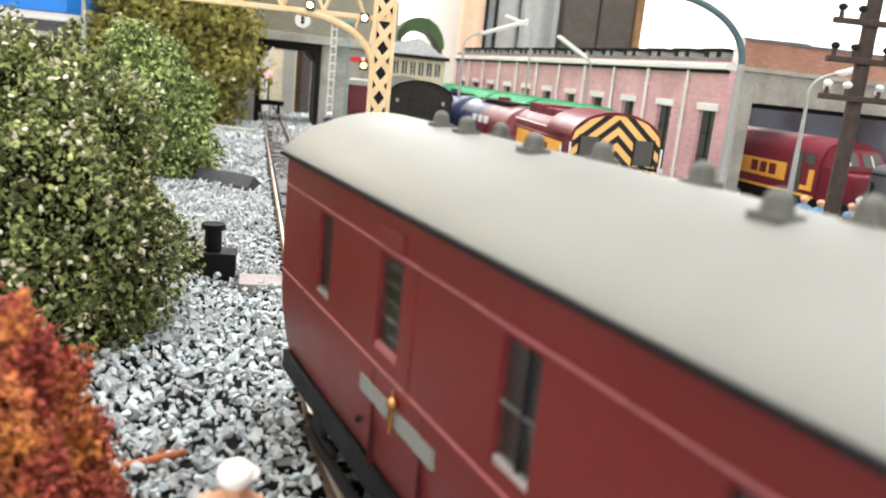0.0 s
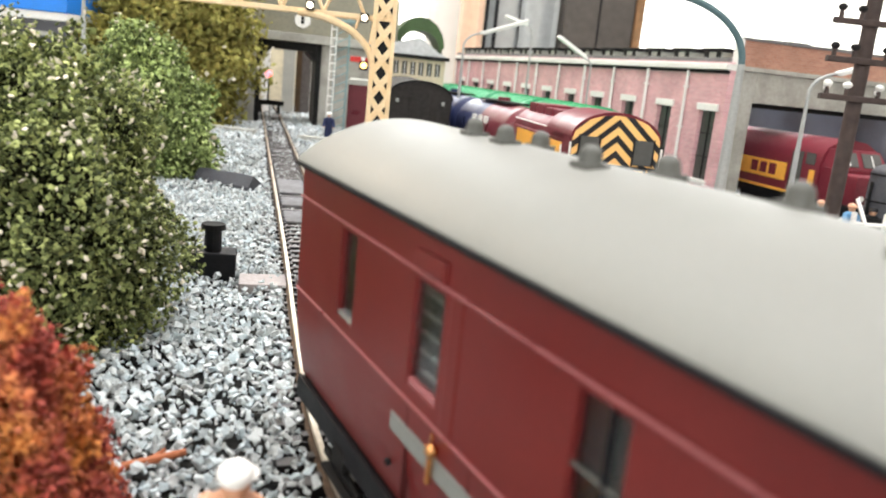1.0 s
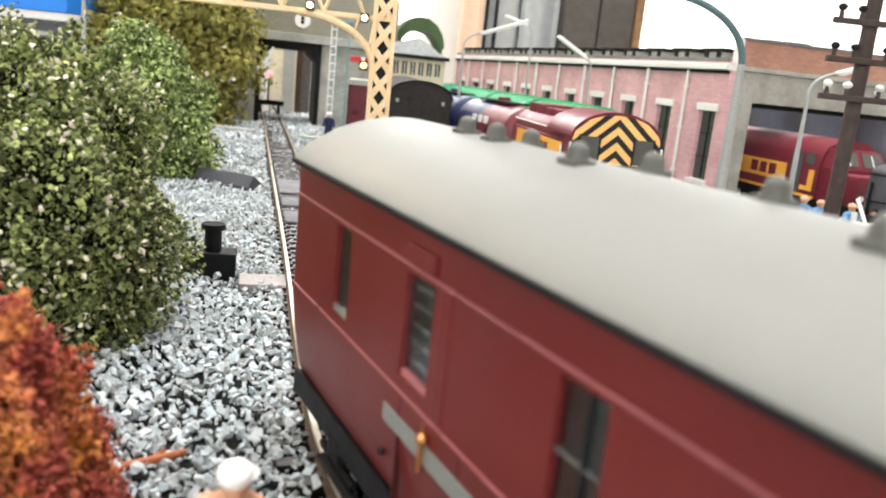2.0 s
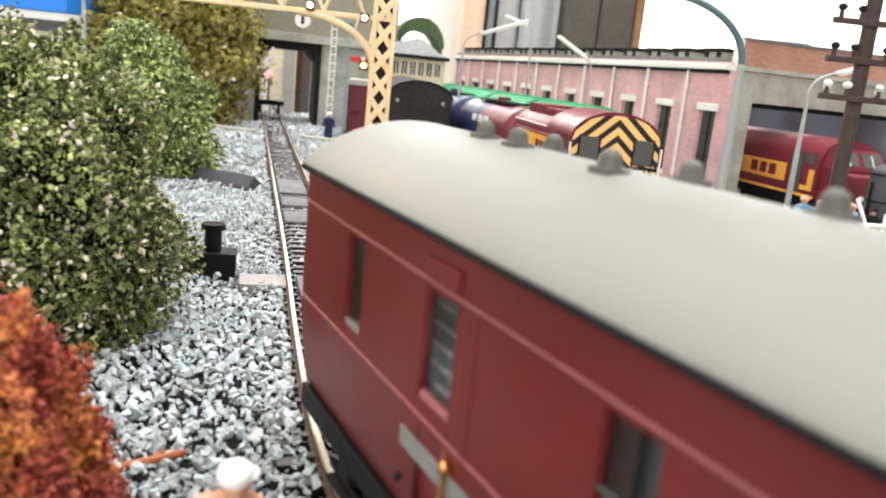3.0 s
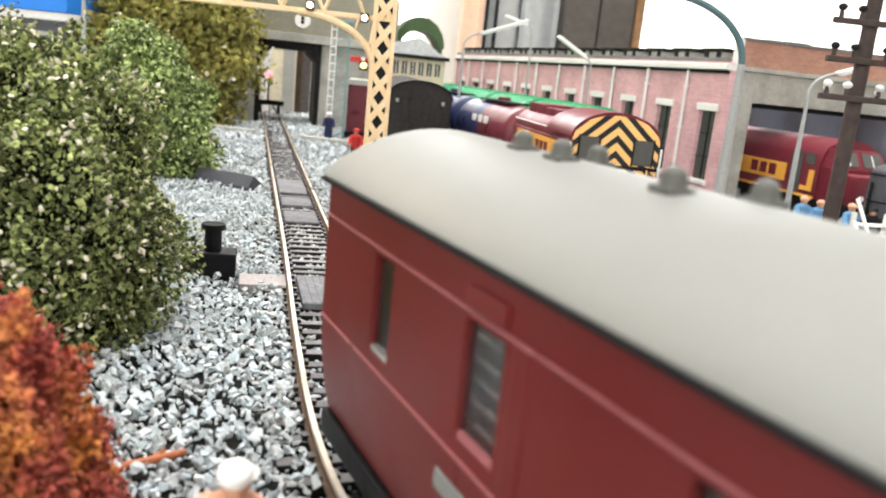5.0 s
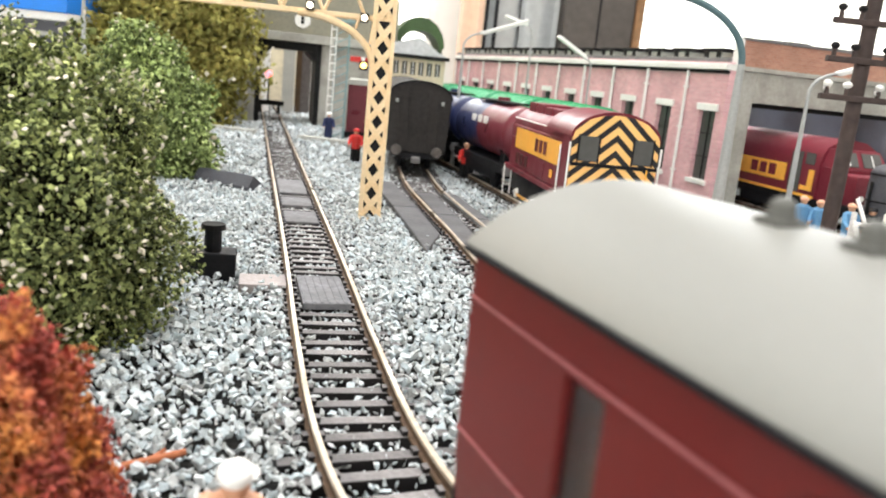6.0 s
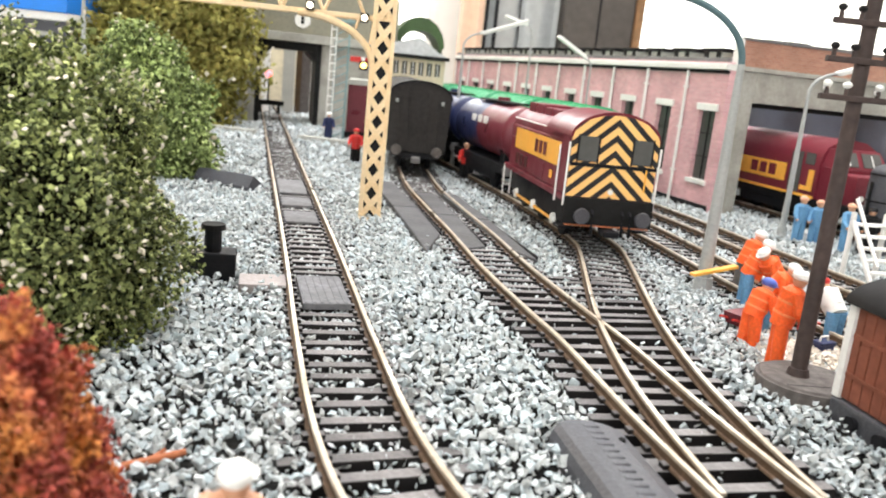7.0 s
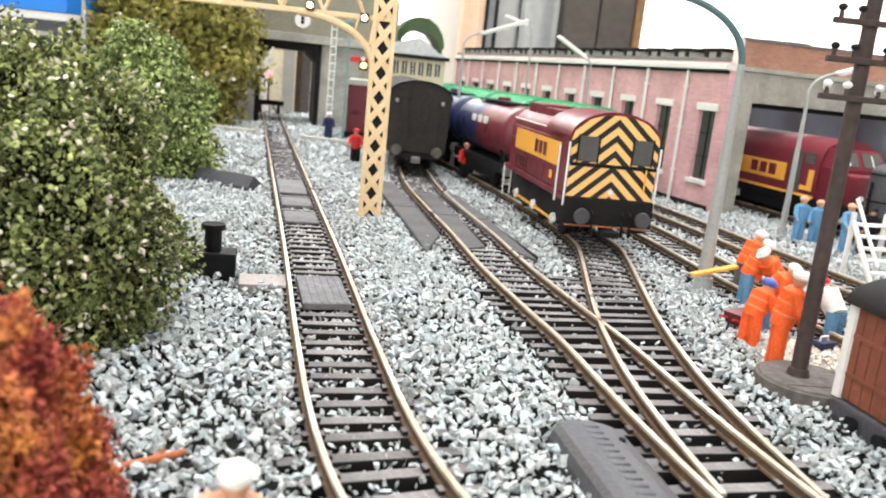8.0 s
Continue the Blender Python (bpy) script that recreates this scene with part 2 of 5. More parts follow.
CUBEF = np.array([(0, 1, 3, 2), (4, 6, 7, 5), (0, 4, 5, 1), (2, 3, 7, 6), (0, 2, 6, 4), (1, 5, 7, 3)])


def chips(rng, centres, sizes, form="cube", squash=0.7, jitter=0.3):
    """Jagged bits at many centres (metres)."""
    base, fc = (CUBE * 0.62, CUBEF) if form == "cube" else (OCTA, OCTF)
    n, k = len(centres), len(base)
    v = base[None] + rng.uniform(-jitter, jitter, (n, k, 3))
    v *= np.stack([np.ones(n), rng.uniform(0.6, 1, n), rng.uniform(0.45, 1, n) * squash], 1)[:, None]
    v = np.einsum("nij,nkj->nki", spin(rng, n), v) * np.asarray(sizes)[:, None, None] + np.asarray(centres)[:, None]
    f = fc[None] + (np.arange(n) * k)[:, None, None]
    return v.reshape(-1, 3), f.reshape(-1, fc.shape[1])


def smooth_line(pts, step=1.0):
    """Evenly spaced points of a smooth curve through pts (mm)."""
    p = np.array(pts, float)
    p = np.vstack([2 * p[0] - p[1], p, 2 * p[-1] - p[-2]])
    out = []
    for i in range(1, len(p) - 2):
        t = np.linspace(0, 1, 40, endpoint=False)[:, None]
        a, b, c, d = p[i - 1], p[i], p[i + 1], p[i + 2]
        out.append(0.5 * (2 * b + (c - a) * t + (2 * a - 5 * b + 4 * c - d) * t ** 2 + (3 * b - a - 3 * c + d) * t ** 3))
    q = np.vstack(out + [p[-2:-1]])
    s = np.r_[0, np.cumsum(np.linalg.norm(np.diff(q, axis=0), axis=1))]
    g = np.arange(0, s[-1], step)
    return np.stack([np.interp(g, s, q[:, 0]), np.interp(g, s, q[:, 1])], 1)


def normals(line):
    d = np.gradient(line, axis=0)
    d /= np.linalg.norm(d, axis=1)[:, None]
    return d, np.stack([d[:, 1], -d[:, 0]], 1)


def brick_wall_mat(name, a, b, mortar):
    m = bpy.data.materials.new(name)
    m.use_nodes = True
    n, ln = m.node_tree.nodes, m.node_tree.links
    co = n.new("ShaderNodeTexCoord")
    sp = n.new("ShaderNodeSeparateXYZ")
    ad = n.new("ShaderNodeMath")
    ad.operation = "ADD"
    cb = n.new("ShaderNodeCombineXYZ")
    ln.new(co.outputs["Object"], sp.inputs[0])
    ln.new(sp.outputs[0], ad.inputs[0])
    ln.new(sp.outputs[1], ad.inputs[1])
    ln.new(ad.outputs[0], cb.inputs[0])
    ln.new(sp.outputs[2], cb.inputs[1])
    br = n.new("ShaderNodeTexBrick")
    br.inputs["Color1"].default_value, br.inputs["Color2"].default_value, br.inputs["Mortar"].default_value = (*a, 1), (*b, 1), (*mortar, 1)
    br.inputs["Scale"].default_value, br.inputs["Brick Width"].default_value, br.inputs["Row Height"].default_value = 1, 0.0034, 0.00125
    br.inputs["Mortar Size"].default_value = 0.00013
    ln.new(cb.outputs[0], br.inputs["Vector"])
    no = n.new("ShaderNodeTexNoise")
    no.inputs["Scale"].default_value = 45
    ln.new(co.outputs["Object"], no.inputs["Vector"])
    mr = n.new("ShaderNodeMapRange")
    mr.inputs[1].default_value, mr.inputs[2].default_value, mr.inputs[3].default_value, mr.inputs[4].default_value = 0.3, 0.7, 0.82, 1.15
    ln.new(no.outputs[0], mr.inputs[0])
    sc = n.new("ShaderNodeVectorMath")
    sc.operation = "SCALE"
    ln.new(br.outputs["Color"], sc.inputs[0])
    ln.new(mr.outputs[0], sc.inputs["Scale"])
    p = n["Principled BSDF"]
    ln.new(sc.outputs[0], p.inputs["Base Color"])
    p.inputs["Roughness"].default_value = 0.85
    bp = n.new("ShaderNodeBump")
    bp.invert = True
    bp.inputs["Strength"].default_value, bp.inputs["Distance"].default_value = 0.6, 0.0002
    ln.new(br.outputs["Fac"], bp.inputs["Height"])
    ln.new(bp.outputs[0], p.inputs["Normal"])
    return m


M_BRICKWALL = brick_wall_mat("pink_brickwork", (0.72, 0.41, 0.43), (0.60, 0.32, 0.335), (0.64, 0.48, 0.48))
M_BRICKTAN = brick_wall_mat("tan_brickwork", (0.44, 0.22, 0.15), (0.35, 0.16, 0.11), (0.40, 0.26, 0.2))

# ---------------------------------------------------------------- room
bm = box(B(), -1800, 1800, -1500, 1950, -930, -900)
tagged(part("floor", bm, M_WOOD), "brown wooden room floor under the layout", "floor", kind="structure")
for nm, b in (("wall_west", (-1900, -1800, -1500, 1950)), ("wall_east", (1800, 1900, -1500, 1950))):
    tagged(part(nm, box(B(), *b, -900, 1500), M_WALL), "plain white painted room wall", "wall", kind="structure")
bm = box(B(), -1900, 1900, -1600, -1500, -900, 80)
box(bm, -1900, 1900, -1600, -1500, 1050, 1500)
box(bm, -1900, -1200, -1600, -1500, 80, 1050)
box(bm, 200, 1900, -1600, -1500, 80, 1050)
tagged(part("wall_south", bm, M_WALL), "white room wall built round the added fill window", "wall", kind="structure")
# Unseen window with a glowing blind, added to go with the rear fill.
w = thing("window_4", "unseen glowing window added as fill behind the layout", "window", kind="structure", m=at(0, 0))
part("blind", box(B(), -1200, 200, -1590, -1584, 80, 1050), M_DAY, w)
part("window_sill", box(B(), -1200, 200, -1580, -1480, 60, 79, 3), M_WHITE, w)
# the far wall is built round its window openings
bm = box(B(), -1900, 1900, 1950, 2050, -900, -30)
box(bm, -1900, 1900, 1950, 2050, 950, 1500)
for x0, x1 in ((-1900, -1350), (-560, -470), (1150, 1900), (-70, 385)):
    box(bm, x0, x1, 1950, 2050, -30, 950)
tagged(part("wall_north", bm, M_WALL), "white room wall with wide bright windows", "wall", kind="structure")
tagged(part("ceiling", box(B(), -1900, 1900, -1600, 2050, 1500, 1550), M_WALL), "plain white room ceiling", "ceiling", kind="structure")
for i, (x0, x1) in enumerate(((-1350, -560), (-470, -70), (385, 1150))):
    w = thing("window_%d" % (i + 1), "bright daylit window with a drawn white blind", "window", kind="structure", m=at(0, 0))
    part("blind", box(B(), x0, x1, 2030, 2036, -30, 950), M_DAY, w)
    part("window_frame", box(box(B(), x0, x0 + 25, 1955, 2000, -30, 950, 3), x1 - 25, x1, 1955, 2000, -30, 950, 3), M_WHITE, w)
    part("window_sill", box(B(), x0, x1, 1930, 2000, -45, -28, 3), M_WHITE, w)


def folds(x0, x1, y, z0, z1, amp, pitch):
    b = B()
    k = int((x1 - x0) / (pitch / 6)) + 1
    xs = np.linspace(x0, x1, k)
    for off in (0, 4):
        lo = [b.verts.new((x * MM, (y + off + amp * math.sin(x / pitch * 6.28)) * MM, z0 * MM)) for x in xs]
        hi = [b.verts.new((x * MM, (y + off + amp * math.sin(x / pitch * 6.28)) * MM, z1 * MM)) for x in xs]
        for i in range(k - 1):
            b.faces.new((lo[i], lo[i + 1], hi[i + 1], hi[i]))
    return b


tagged(part("curtain", folds(-16, 44, 1850, -700, 900, 6, 34), M_PEACH, smooth=True), "peach fabric curtain hanging beside the window", "curtain")
tagged(part("curtain", folds(120, 205, 1845, -700, 900, 9, 60), M_GREYCURT, smooth=True), "pale grey fabric curtain hanging by the window", "curtain")
w = thing("glazed_door", "grey glazed door with dark upright bars", "door", m=at(0, 0))
part("panel", box(B(), 30, 125, 1870, 1884, -900, 900), M_GREYCURT, w)
for x in (40, 62, 118):
    part("bar", box(B(), x, x + 8, 1850, 1869, -900, 900, 1), M_BLACK, w)
part("pane", box(B(), 66, 112, 1862, 1868, -400, 850), M_POST, w, "pale reflecting glass pane")
w = thing("wardrobe", "tall dark brown wardrobe with a wooden edge", "wardrobe", m=at(0, 0))
part("body", box(B(), 210, 360, 1780, 1940, -900, 850, 4), M_DARKCAB, w)
part("edge_trim", box(B(), 361, 378, 1770, 1940, -900, 850, 3), M_WOOD, w, "brown wooden edge strip")
part("seam", box(B(), 283, 286, 1777, 1779, -880, 830), M_BLACK, w)
bm = box(B(), -530, 640, -340, 1100, -40, -9, 3)
tb = thing("layout_table", "large wooden baseboard table carrying the model railway", "table")
part("tabletop", bm, M_WOOD, tb)
for x in (-480, 590):
    for y in (-290, 1050):
        part("leg", box(B(), x - 30, x + 30, y - 30, y + 30, -900, -41, 4), M_WOOD, tb)

# ---------------------------------------------------------------- ground and ballast
bm = B()
bmesh.ops.create_grid(bm, x_segments=140, y_segments=150, size=0.5)
for v in bm.verts:
    v.co.x, v.co.y = v.co.x * 1.15 + 0.055, v.co.y * 1.42 + 0.38
    v.co.z = -0.0052 + 0.0006 * noise.noise(v.co * 60)
tagged(part("ground", bm, M_BED), "ballast bed coloured near-black as shade between the stones", "ground", kind="structure")

T1 = smooth_line([(-235, 990), (-187, 808), (-119, 544), (-63, 327), (-38.5, 232), (-20.5, 160), (-7, 112.5), (10, 75), (56, -25), (170, -275)])
T2 = smooth_line([(-48, 830), (-37, 640), (-24, 490), (-14, 410), (-2, 350), (10, 296), (20.5, 245), (31, 203), (38, 177), (45.5, 140), (53, 110), (62, 80), (78, 30), (100, -40)])
T3 = smooth_line([(-60, 770), (-15, 600), (15, 490), (38, 405), (52, 340), (58, 300), (57.5, 277), (54, 240), (50.5, 200), (49.5, 165), (51, 137), (54.5, 108)])
T4 = smooth_line([(5, 700), (40, 560), (66, 450), (86, 350), (94, 306), (101, 265), (110, 225), (122, 185), (150, 110)])
T5 = smooth_line([(75, 540), (100, 440), (118, 370), (132, 310), (152, 235), (180, 150)])
T6 = smooth_line([(135, 640), (172, 520), (195, 440), (220, 350), (250, 260)])
LINES = [T1, T2, T3, T4, T5, T6]


def clearance(p, lines=None):
    """Distance (mm) of points from the nearest track centre line."""
    out = np.full(len(p), 1e9)
    for line in lines or LINES:
        ln = line[::3]
        for a in range(0, len(p), 4000):
            d = np.linalg.norm(p[a:a + 4000, None] - ln[None], axis=2).min(1)
            out[a:a + 4000] = np.minimum(out[a:a + 4000], d)
    return out


rng = np.random.default_rng(4)


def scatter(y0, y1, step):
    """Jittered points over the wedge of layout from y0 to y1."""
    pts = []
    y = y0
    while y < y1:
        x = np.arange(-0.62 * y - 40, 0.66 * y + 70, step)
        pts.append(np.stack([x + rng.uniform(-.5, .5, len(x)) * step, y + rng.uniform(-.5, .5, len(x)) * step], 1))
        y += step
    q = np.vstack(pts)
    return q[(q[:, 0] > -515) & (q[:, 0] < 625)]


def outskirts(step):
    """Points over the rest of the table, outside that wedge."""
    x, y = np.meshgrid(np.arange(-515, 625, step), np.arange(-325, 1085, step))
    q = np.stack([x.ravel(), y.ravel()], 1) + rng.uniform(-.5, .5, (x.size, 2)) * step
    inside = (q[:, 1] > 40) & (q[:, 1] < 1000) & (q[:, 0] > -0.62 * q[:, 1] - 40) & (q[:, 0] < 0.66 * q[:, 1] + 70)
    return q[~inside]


def ballast():
    vs, fs, off = [], [], 0
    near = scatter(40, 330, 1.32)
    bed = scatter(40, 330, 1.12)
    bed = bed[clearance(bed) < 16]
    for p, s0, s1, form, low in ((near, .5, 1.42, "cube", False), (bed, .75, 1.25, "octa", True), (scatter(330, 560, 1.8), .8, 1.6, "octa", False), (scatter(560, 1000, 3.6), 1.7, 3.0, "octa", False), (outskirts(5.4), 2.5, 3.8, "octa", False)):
        d1, d2 = clearance(p, [T1]), clearance(p, LINES[1:])
        rail = np.minimum(np.abs(d1 - 8.4), np.abs(d2 - 8.4))
        d = np.minimum(d1 + 2.6, d2 + np.where(p[:, 1] > 225, 1.0, -2.6))
        keep = (rail > 1.4) & (rng.random(len(p)) > 0.07)
        if low:
            keep &= (d < 13.2) & (rng.random(len(p)) < np.where(d1 < 16, 0.42, np.where(p[:, 1] > 225, 0.7, np.where(d2 > 12, 0.3, 0.05))))
        else:
            keep &= (d > 12.8) | (rng.random(len(p)) < (0.1 if form == "cube" else 0.8))
        p, d = p[keep], d[keep]
        size = (s0 + (s1 - s0) * rng.random(len(p)) ** 1.6) * np.where(d < 12.8, 0.9, 1.0)
        z = np.where(d < 12.8, -3.55 + rng.uniform(-0.3, 0.35, len(p)), -3.7 + rng.uniform(-0.9, 1.0, len(p)))
        z = z + np.clip((d - 16) * 0.03, 0, 0.7) + np.where((d1[keep] > 10.2) & (d1[keep] < 16.5), 0.95, 0.0)
        v, f = chips(rng, np.c_[p, z] * MM, size * MM, form, 0.55, 0.36)
        vs.append(v)
        if f.shape[1] == 4:
            f = np.vstack([f[:, [0, 1, 2]], f[:, [0, 2, 3]]])
        fs.append(f + off)
        off += len(v)
    ob = heap("ballast", np.vstack(vs), np.vstack(fs), M_STONE)
    tagged(ob, "loose grey and white crushed granite ballast stones", "ballast", kind="stuff")


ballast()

# ---------------------------------------------------------------- tracks


def sweep(bm, line, lateral, prof, mi):
    """A closed (x, z) profile carried along the line at a sideways distance."""
    d, nn = normals(line)
    rows = []
    for (x, y), (a, b) in zip(line, nn):
        rows.append([bm.verts.new(((x + a * (lateral + px)) * MM, (y + b * (lateral + px)) * MM, pz * MM)) for px, pz in prof])
    k = len(prof)
    for r, q in zip(rows[:-1], rows[1:]):
        for i in range(k):
            f = bm.faces.new((r[i], r[(i + 1) % k], q[(i + 1) % k], q[i]))
            f.material_index = mi
    for r in (rows[0], rows[-1]):
        bm.faces.new(r).material_index = mi


def rail_mesh(line, lateral):
    b = B()
    ln = line[::3]
    sweep(b, ln, lateral, [(-.52, -.7), (-.52, -.1), (-.38, 0), (.38, 0), (.52, -.1), (.52, -.7)], 0)
    sweep(b, ln, lateral, [(-.28, -2.1), (-.28, -.71), (.28, -.71), (.28, -2.1)], 1)
    sweep(b, ln, lateral, [(-1.0, -2.5), (-.9, -2.1), (.9, -2.1), (1.0, -2.5)], 1)
    bmesh.ops.recalc_face_normals(b, faces=b.faces)
    return b


def sleeper_mesh(x0=-15, x1=15, chairs=(-8.35, 8.35)):
    b = box(B(), x0, x1, -1.4, 1.4, -5.2, -2.62, 0.22)
    for c in chairs:
        for sx in (-1.35, 1.35):
            box(b, c + sx - .5, c + sx + .5, -.9, .9, -2.63, -1.75)
    me = bpy.data.meshes.new("sleeper")
    b.normal_update()
    # Painted shade: upward faces take the pale tone, the rest near-black.
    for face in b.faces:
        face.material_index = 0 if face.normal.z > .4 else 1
    b.to_mesh(me)
    b.free()
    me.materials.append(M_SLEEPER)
    me.materials.append(M_SLEEPERSHADE)
    return me


SLEEPER = sleeper_mesh()


def track(line, label, pitch=6.5, skip=None, wide=None, rails=True):
    t = thing("railway_track", label, "track", "model railway tracks", m=at(0, 0))
    for s in (-8.35, 8.35):
        part("rail", rail_mesh(line, s), [M_RAIL, M_RAILWEB], t, "worn gold-grey metal rail")
    d, nn = normals(line)
    r = random.Random(7)
    for i in range(4, len(line) - 4, 1):
        if (i * 10) % int(pitch * 10) >= 10:
            continue
        x, y = line[i]
        if skip and skip(x, y):
            continue
        a = math.degrees(math.atan2(nn[i][1], nn[i][0])) + r.uniform(-1, 1)
        me = SLEEPER
        if wide:
            reach = wide(x, y, nn[i])
            if reach:
                me = sleeper_mesh(-reach, 15, (-8.35, 8.35))
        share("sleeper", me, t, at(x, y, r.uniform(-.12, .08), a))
    return t


def t3_gap(x, y):
    return clearance(np.array([(x, y)]), [T2])[0]


def reach_t3(x, y, nrm):
    if not 104 < y < 252:
        return 0
    j = np.linalg.norm(T3 - np.array((x, y)), axis=1).argmin()
    lat = float((np.array((x, y)) - T3[j]) @ nrm)
    return lat + 15 if 0 <= lat < 32 else 0


track(T1, "curving single model railway track with dark sleepers")
track(T2, "model railway track with a turnout and dark sleepers", wide=reach_t3)
track(T3, "diverging siding track holding the shunter", skip=lambda x, y: t3_gap(x, y) < 32 and y < 252)
track(T4, "siding track beside the shed holding green covered wagons")
track(T5, "siding track running close along the brick shed wall")
track(T6, "shed track with a maroon locomotive standing on it")

# ---------------------------------------------------------------- the moving coach
HW, EAVE, RIDGE, LEN = 17.0, 42.8, 49.9, 236.0


def roof_z(x):
    return EAVE + (RIDGE - EAVE) * max(0.0, 1 - (x / (HW + .6)) ** 2) ** .84


def side_x(z):
    """Tumblehome of the body side."""
    return HW - 0.4 - max(0.0, (24.0 - z) / 14.0) ** 2 * 1.6


def coach():
    c = thing("passenger_coach", "maroon bogie luggage coach with a plain grey roof", "coach")
    # roof
    arc = [(-(HW + .6) * math.cos(a), roof_z((HW + .6) * math.cos(a))) for a in np.linspace(0, math.pi, 41)]
    part("roof", prism(B(), arc + [(HW + .2, EAVE - .5), (-HW - .2, EAVE - .5)], -LEN, 0.6), M_ROOF, c, "smooth matt light grey roof", smooth=True)
    b = B()
    for s in (-1, 1):
        box(b, min(s * (HW - .3), s * (HW + .8)), max(s * (HW - .3), s * (HW + .8)), -LEN, 0.8, EAVE - .75, EAVE - .25, .1)
    part("gutter", b, M_BLACK, c, "black gutter edge")
    # sides with real window openings: (from, to, sill, head)
    wins = [(a, b_, 24.9, 36.7) for a, b_ in ((-19.0, -24.8), (-42.6, -49.8), (-71.8, -77.9), (-97, -103), (-125.6, -132.8), (-158, -163), (-181.6, -188.8), (-211, -216))]
    zs_all = [9.0, 11, 13, 15, 17, 19, 21, 23, 24.9, 36.7, 41.9]
    for s in (-1, 1):
        b = B()
        ys = sorted({0.0, -LEN, *(w[0] for w in wins), *(w[1] for w in wins)}, reverse=True)
        for y0, y1 in zip(ys[:-1], ys[1:]):
            hole = any(abs(w[0] - y0) < .01 and abs(w[1] - y1) < .01 for w in wins)
            for z0, z1 in zip(zs_all[:-1], zs_all[1:]):
                if hole and z0 == 24.9:
                    continue
                b.faces.new([b.verts.new((s * side_x(z) * MM, y * MM, z * MM)) for y, z in ((y0, z0), (y1, z0), (y1, z1), (y0, z1))])
        bmesh.ops.remove_doubles(b, verts=b.verts, dist=1e-6)
        bmesh.ops.recalc_face_normals(b, faces=b.faces)
        if (b.faces[0].normal.x > 0) != (s > 0):
            bmesh.ops.reverse_faces(b, faces=b.faces)
        bmesh.ops.solidify(b, geom=b.faces[:], thickness=1.3 * MM)
        side = part("side", b, M_MAROON, c)
        for z, r in ((37.5, .42), (23.3, .36)):
            part("moulding", box(B(), min(s * (HW - .5), s * (HW - .5 + r)), max(s * (HW - .5), s * (HW - .5 + r)), -LEN, 0, z - .15, z + .15, .08), M_MAROONEDGE, side, "raised pale maroon waist beading")
        for i, (y0, y1, z0, z1) in enumerate(wins):
            w = part("window", box(B(), min(s * (HW - 1.35), s * (HW - 1.05)), max(s * (HW - 1.35), s * (HW - 1.05)), y1, y0, z0, z1), M_PANE, side, "narrow clear glazed window")
            part("sill", box(B(), min(s * (HW - 1.5), s * (HW - .5)), max(s * (HW - 1.5), s * (HW - .5)), y1 + .2, y0 - .2, z0, z0 + .9, .2), M_SILVER if i != 1 else M_MAROONEDGE, w, "bright silvery window sill")
            if i in (1, 4, 6):
                # guard's door: hood, pillar and window bars
                for k in range(5):
                    z = 26.6 + k * 2.1
                    part("bar", box(B(), min(s * (HW - 1.9), s * (HW - 1.65)), max(s * (HW - 1.9), s * (HW - 1.65)), y1 + .3, y0 - .3, z, z + .34), M_SILVER, w, "thin grey window guard bar")
            elif i > 1:
                part("bar", box(B(), min(s * (HW - 1.0), s * (HW - .6)), max(s * (HW - 1.0), s * (HW - .6)), y1, y0, 30.6, 30.8), M_VENT, w)
                part("glazing_bar", box(B(), min(s * (HW - 1.0), s * (HW - .6)), max(s * (HW - 1.0), s * (HW - .6)), (y0 + y1) / 2 - .9, (y0 + y1) / 2 - .6, z0, z1), M_BLACK, w)
        for y in (-51.0, -134.0, -190.0):
            door = part("door", box(B(), min(s * (HW - .9), s * (HW - .25)), max(s * (HW - .9), s * (HW - .25)), y - 3.0, y - .2, 23.8, 37.2, .25), M_MAROON, side)
            part("hood", box(B(), min(s * (HW - .6), s * (HW + .2)), max(s * (HW - .6), s * (HW + .2)), y + .8, y + 7.8, 37.9, 40.0, .3), M_MAROON, door)
            part("handle", rod(ball(B(), (s * (HW + .1), y - .2, 21.3), .75), (s * (HW + .2), y - .2, 21.0), (s * (HW + .2), y - .1, 17.8), .34), M_BRASS, door, "polished brass door handle")
            part("handle_plate", box(B(), min(s * (HW - .8), s * (HW - .3)), max(s * (HW - .8), s * (HW - .3)), y + .6, y + 1.3, 21.3, 22.6, .1), M_BRASS, door)
            part("nameboard", box(B(), min(s * (HW - .9), s * (HW - .28)), max(s * (HW - .9), s * (HW - .28)), y - 10.2, y + 11.4, 18.3, 20.4, .1), M_BOARD, door, "blank pale grey nameboard strip")
            for off in (7.2, -7.0):
                part("door_joint", box(B(), min(s * (HW - 1.2), s * (HW - .385)), max(s * (HW - 1.2), s * (HW - .385)), y + off - .05, y + off + .05, 9.6, 23), M_MAROONDARK, door)
            part("hinge", ball(B(), (s * (HW - .9), y + 12.3, 13.6), .45), M_DARK, door)
    # ends
    for y0, y1 in ((-1.4, 0), (-LEN, -LEN + 1.4)):
        e = part("end_panel", prism(B(), [(x * .9, z - .5) for x, z in arc] + [(side_x(z) - 1.4, z) for z in (34, 24, 16, 9.2)] + [(1.4 - side_x(z), z) for z in (9.2, 16, 24, 34)], y0, y1), M_DARK, c, "plain black coach end")
        ym = y0 if y0 < -10 else y1
        sg = -1 if y0 < -10 else 1
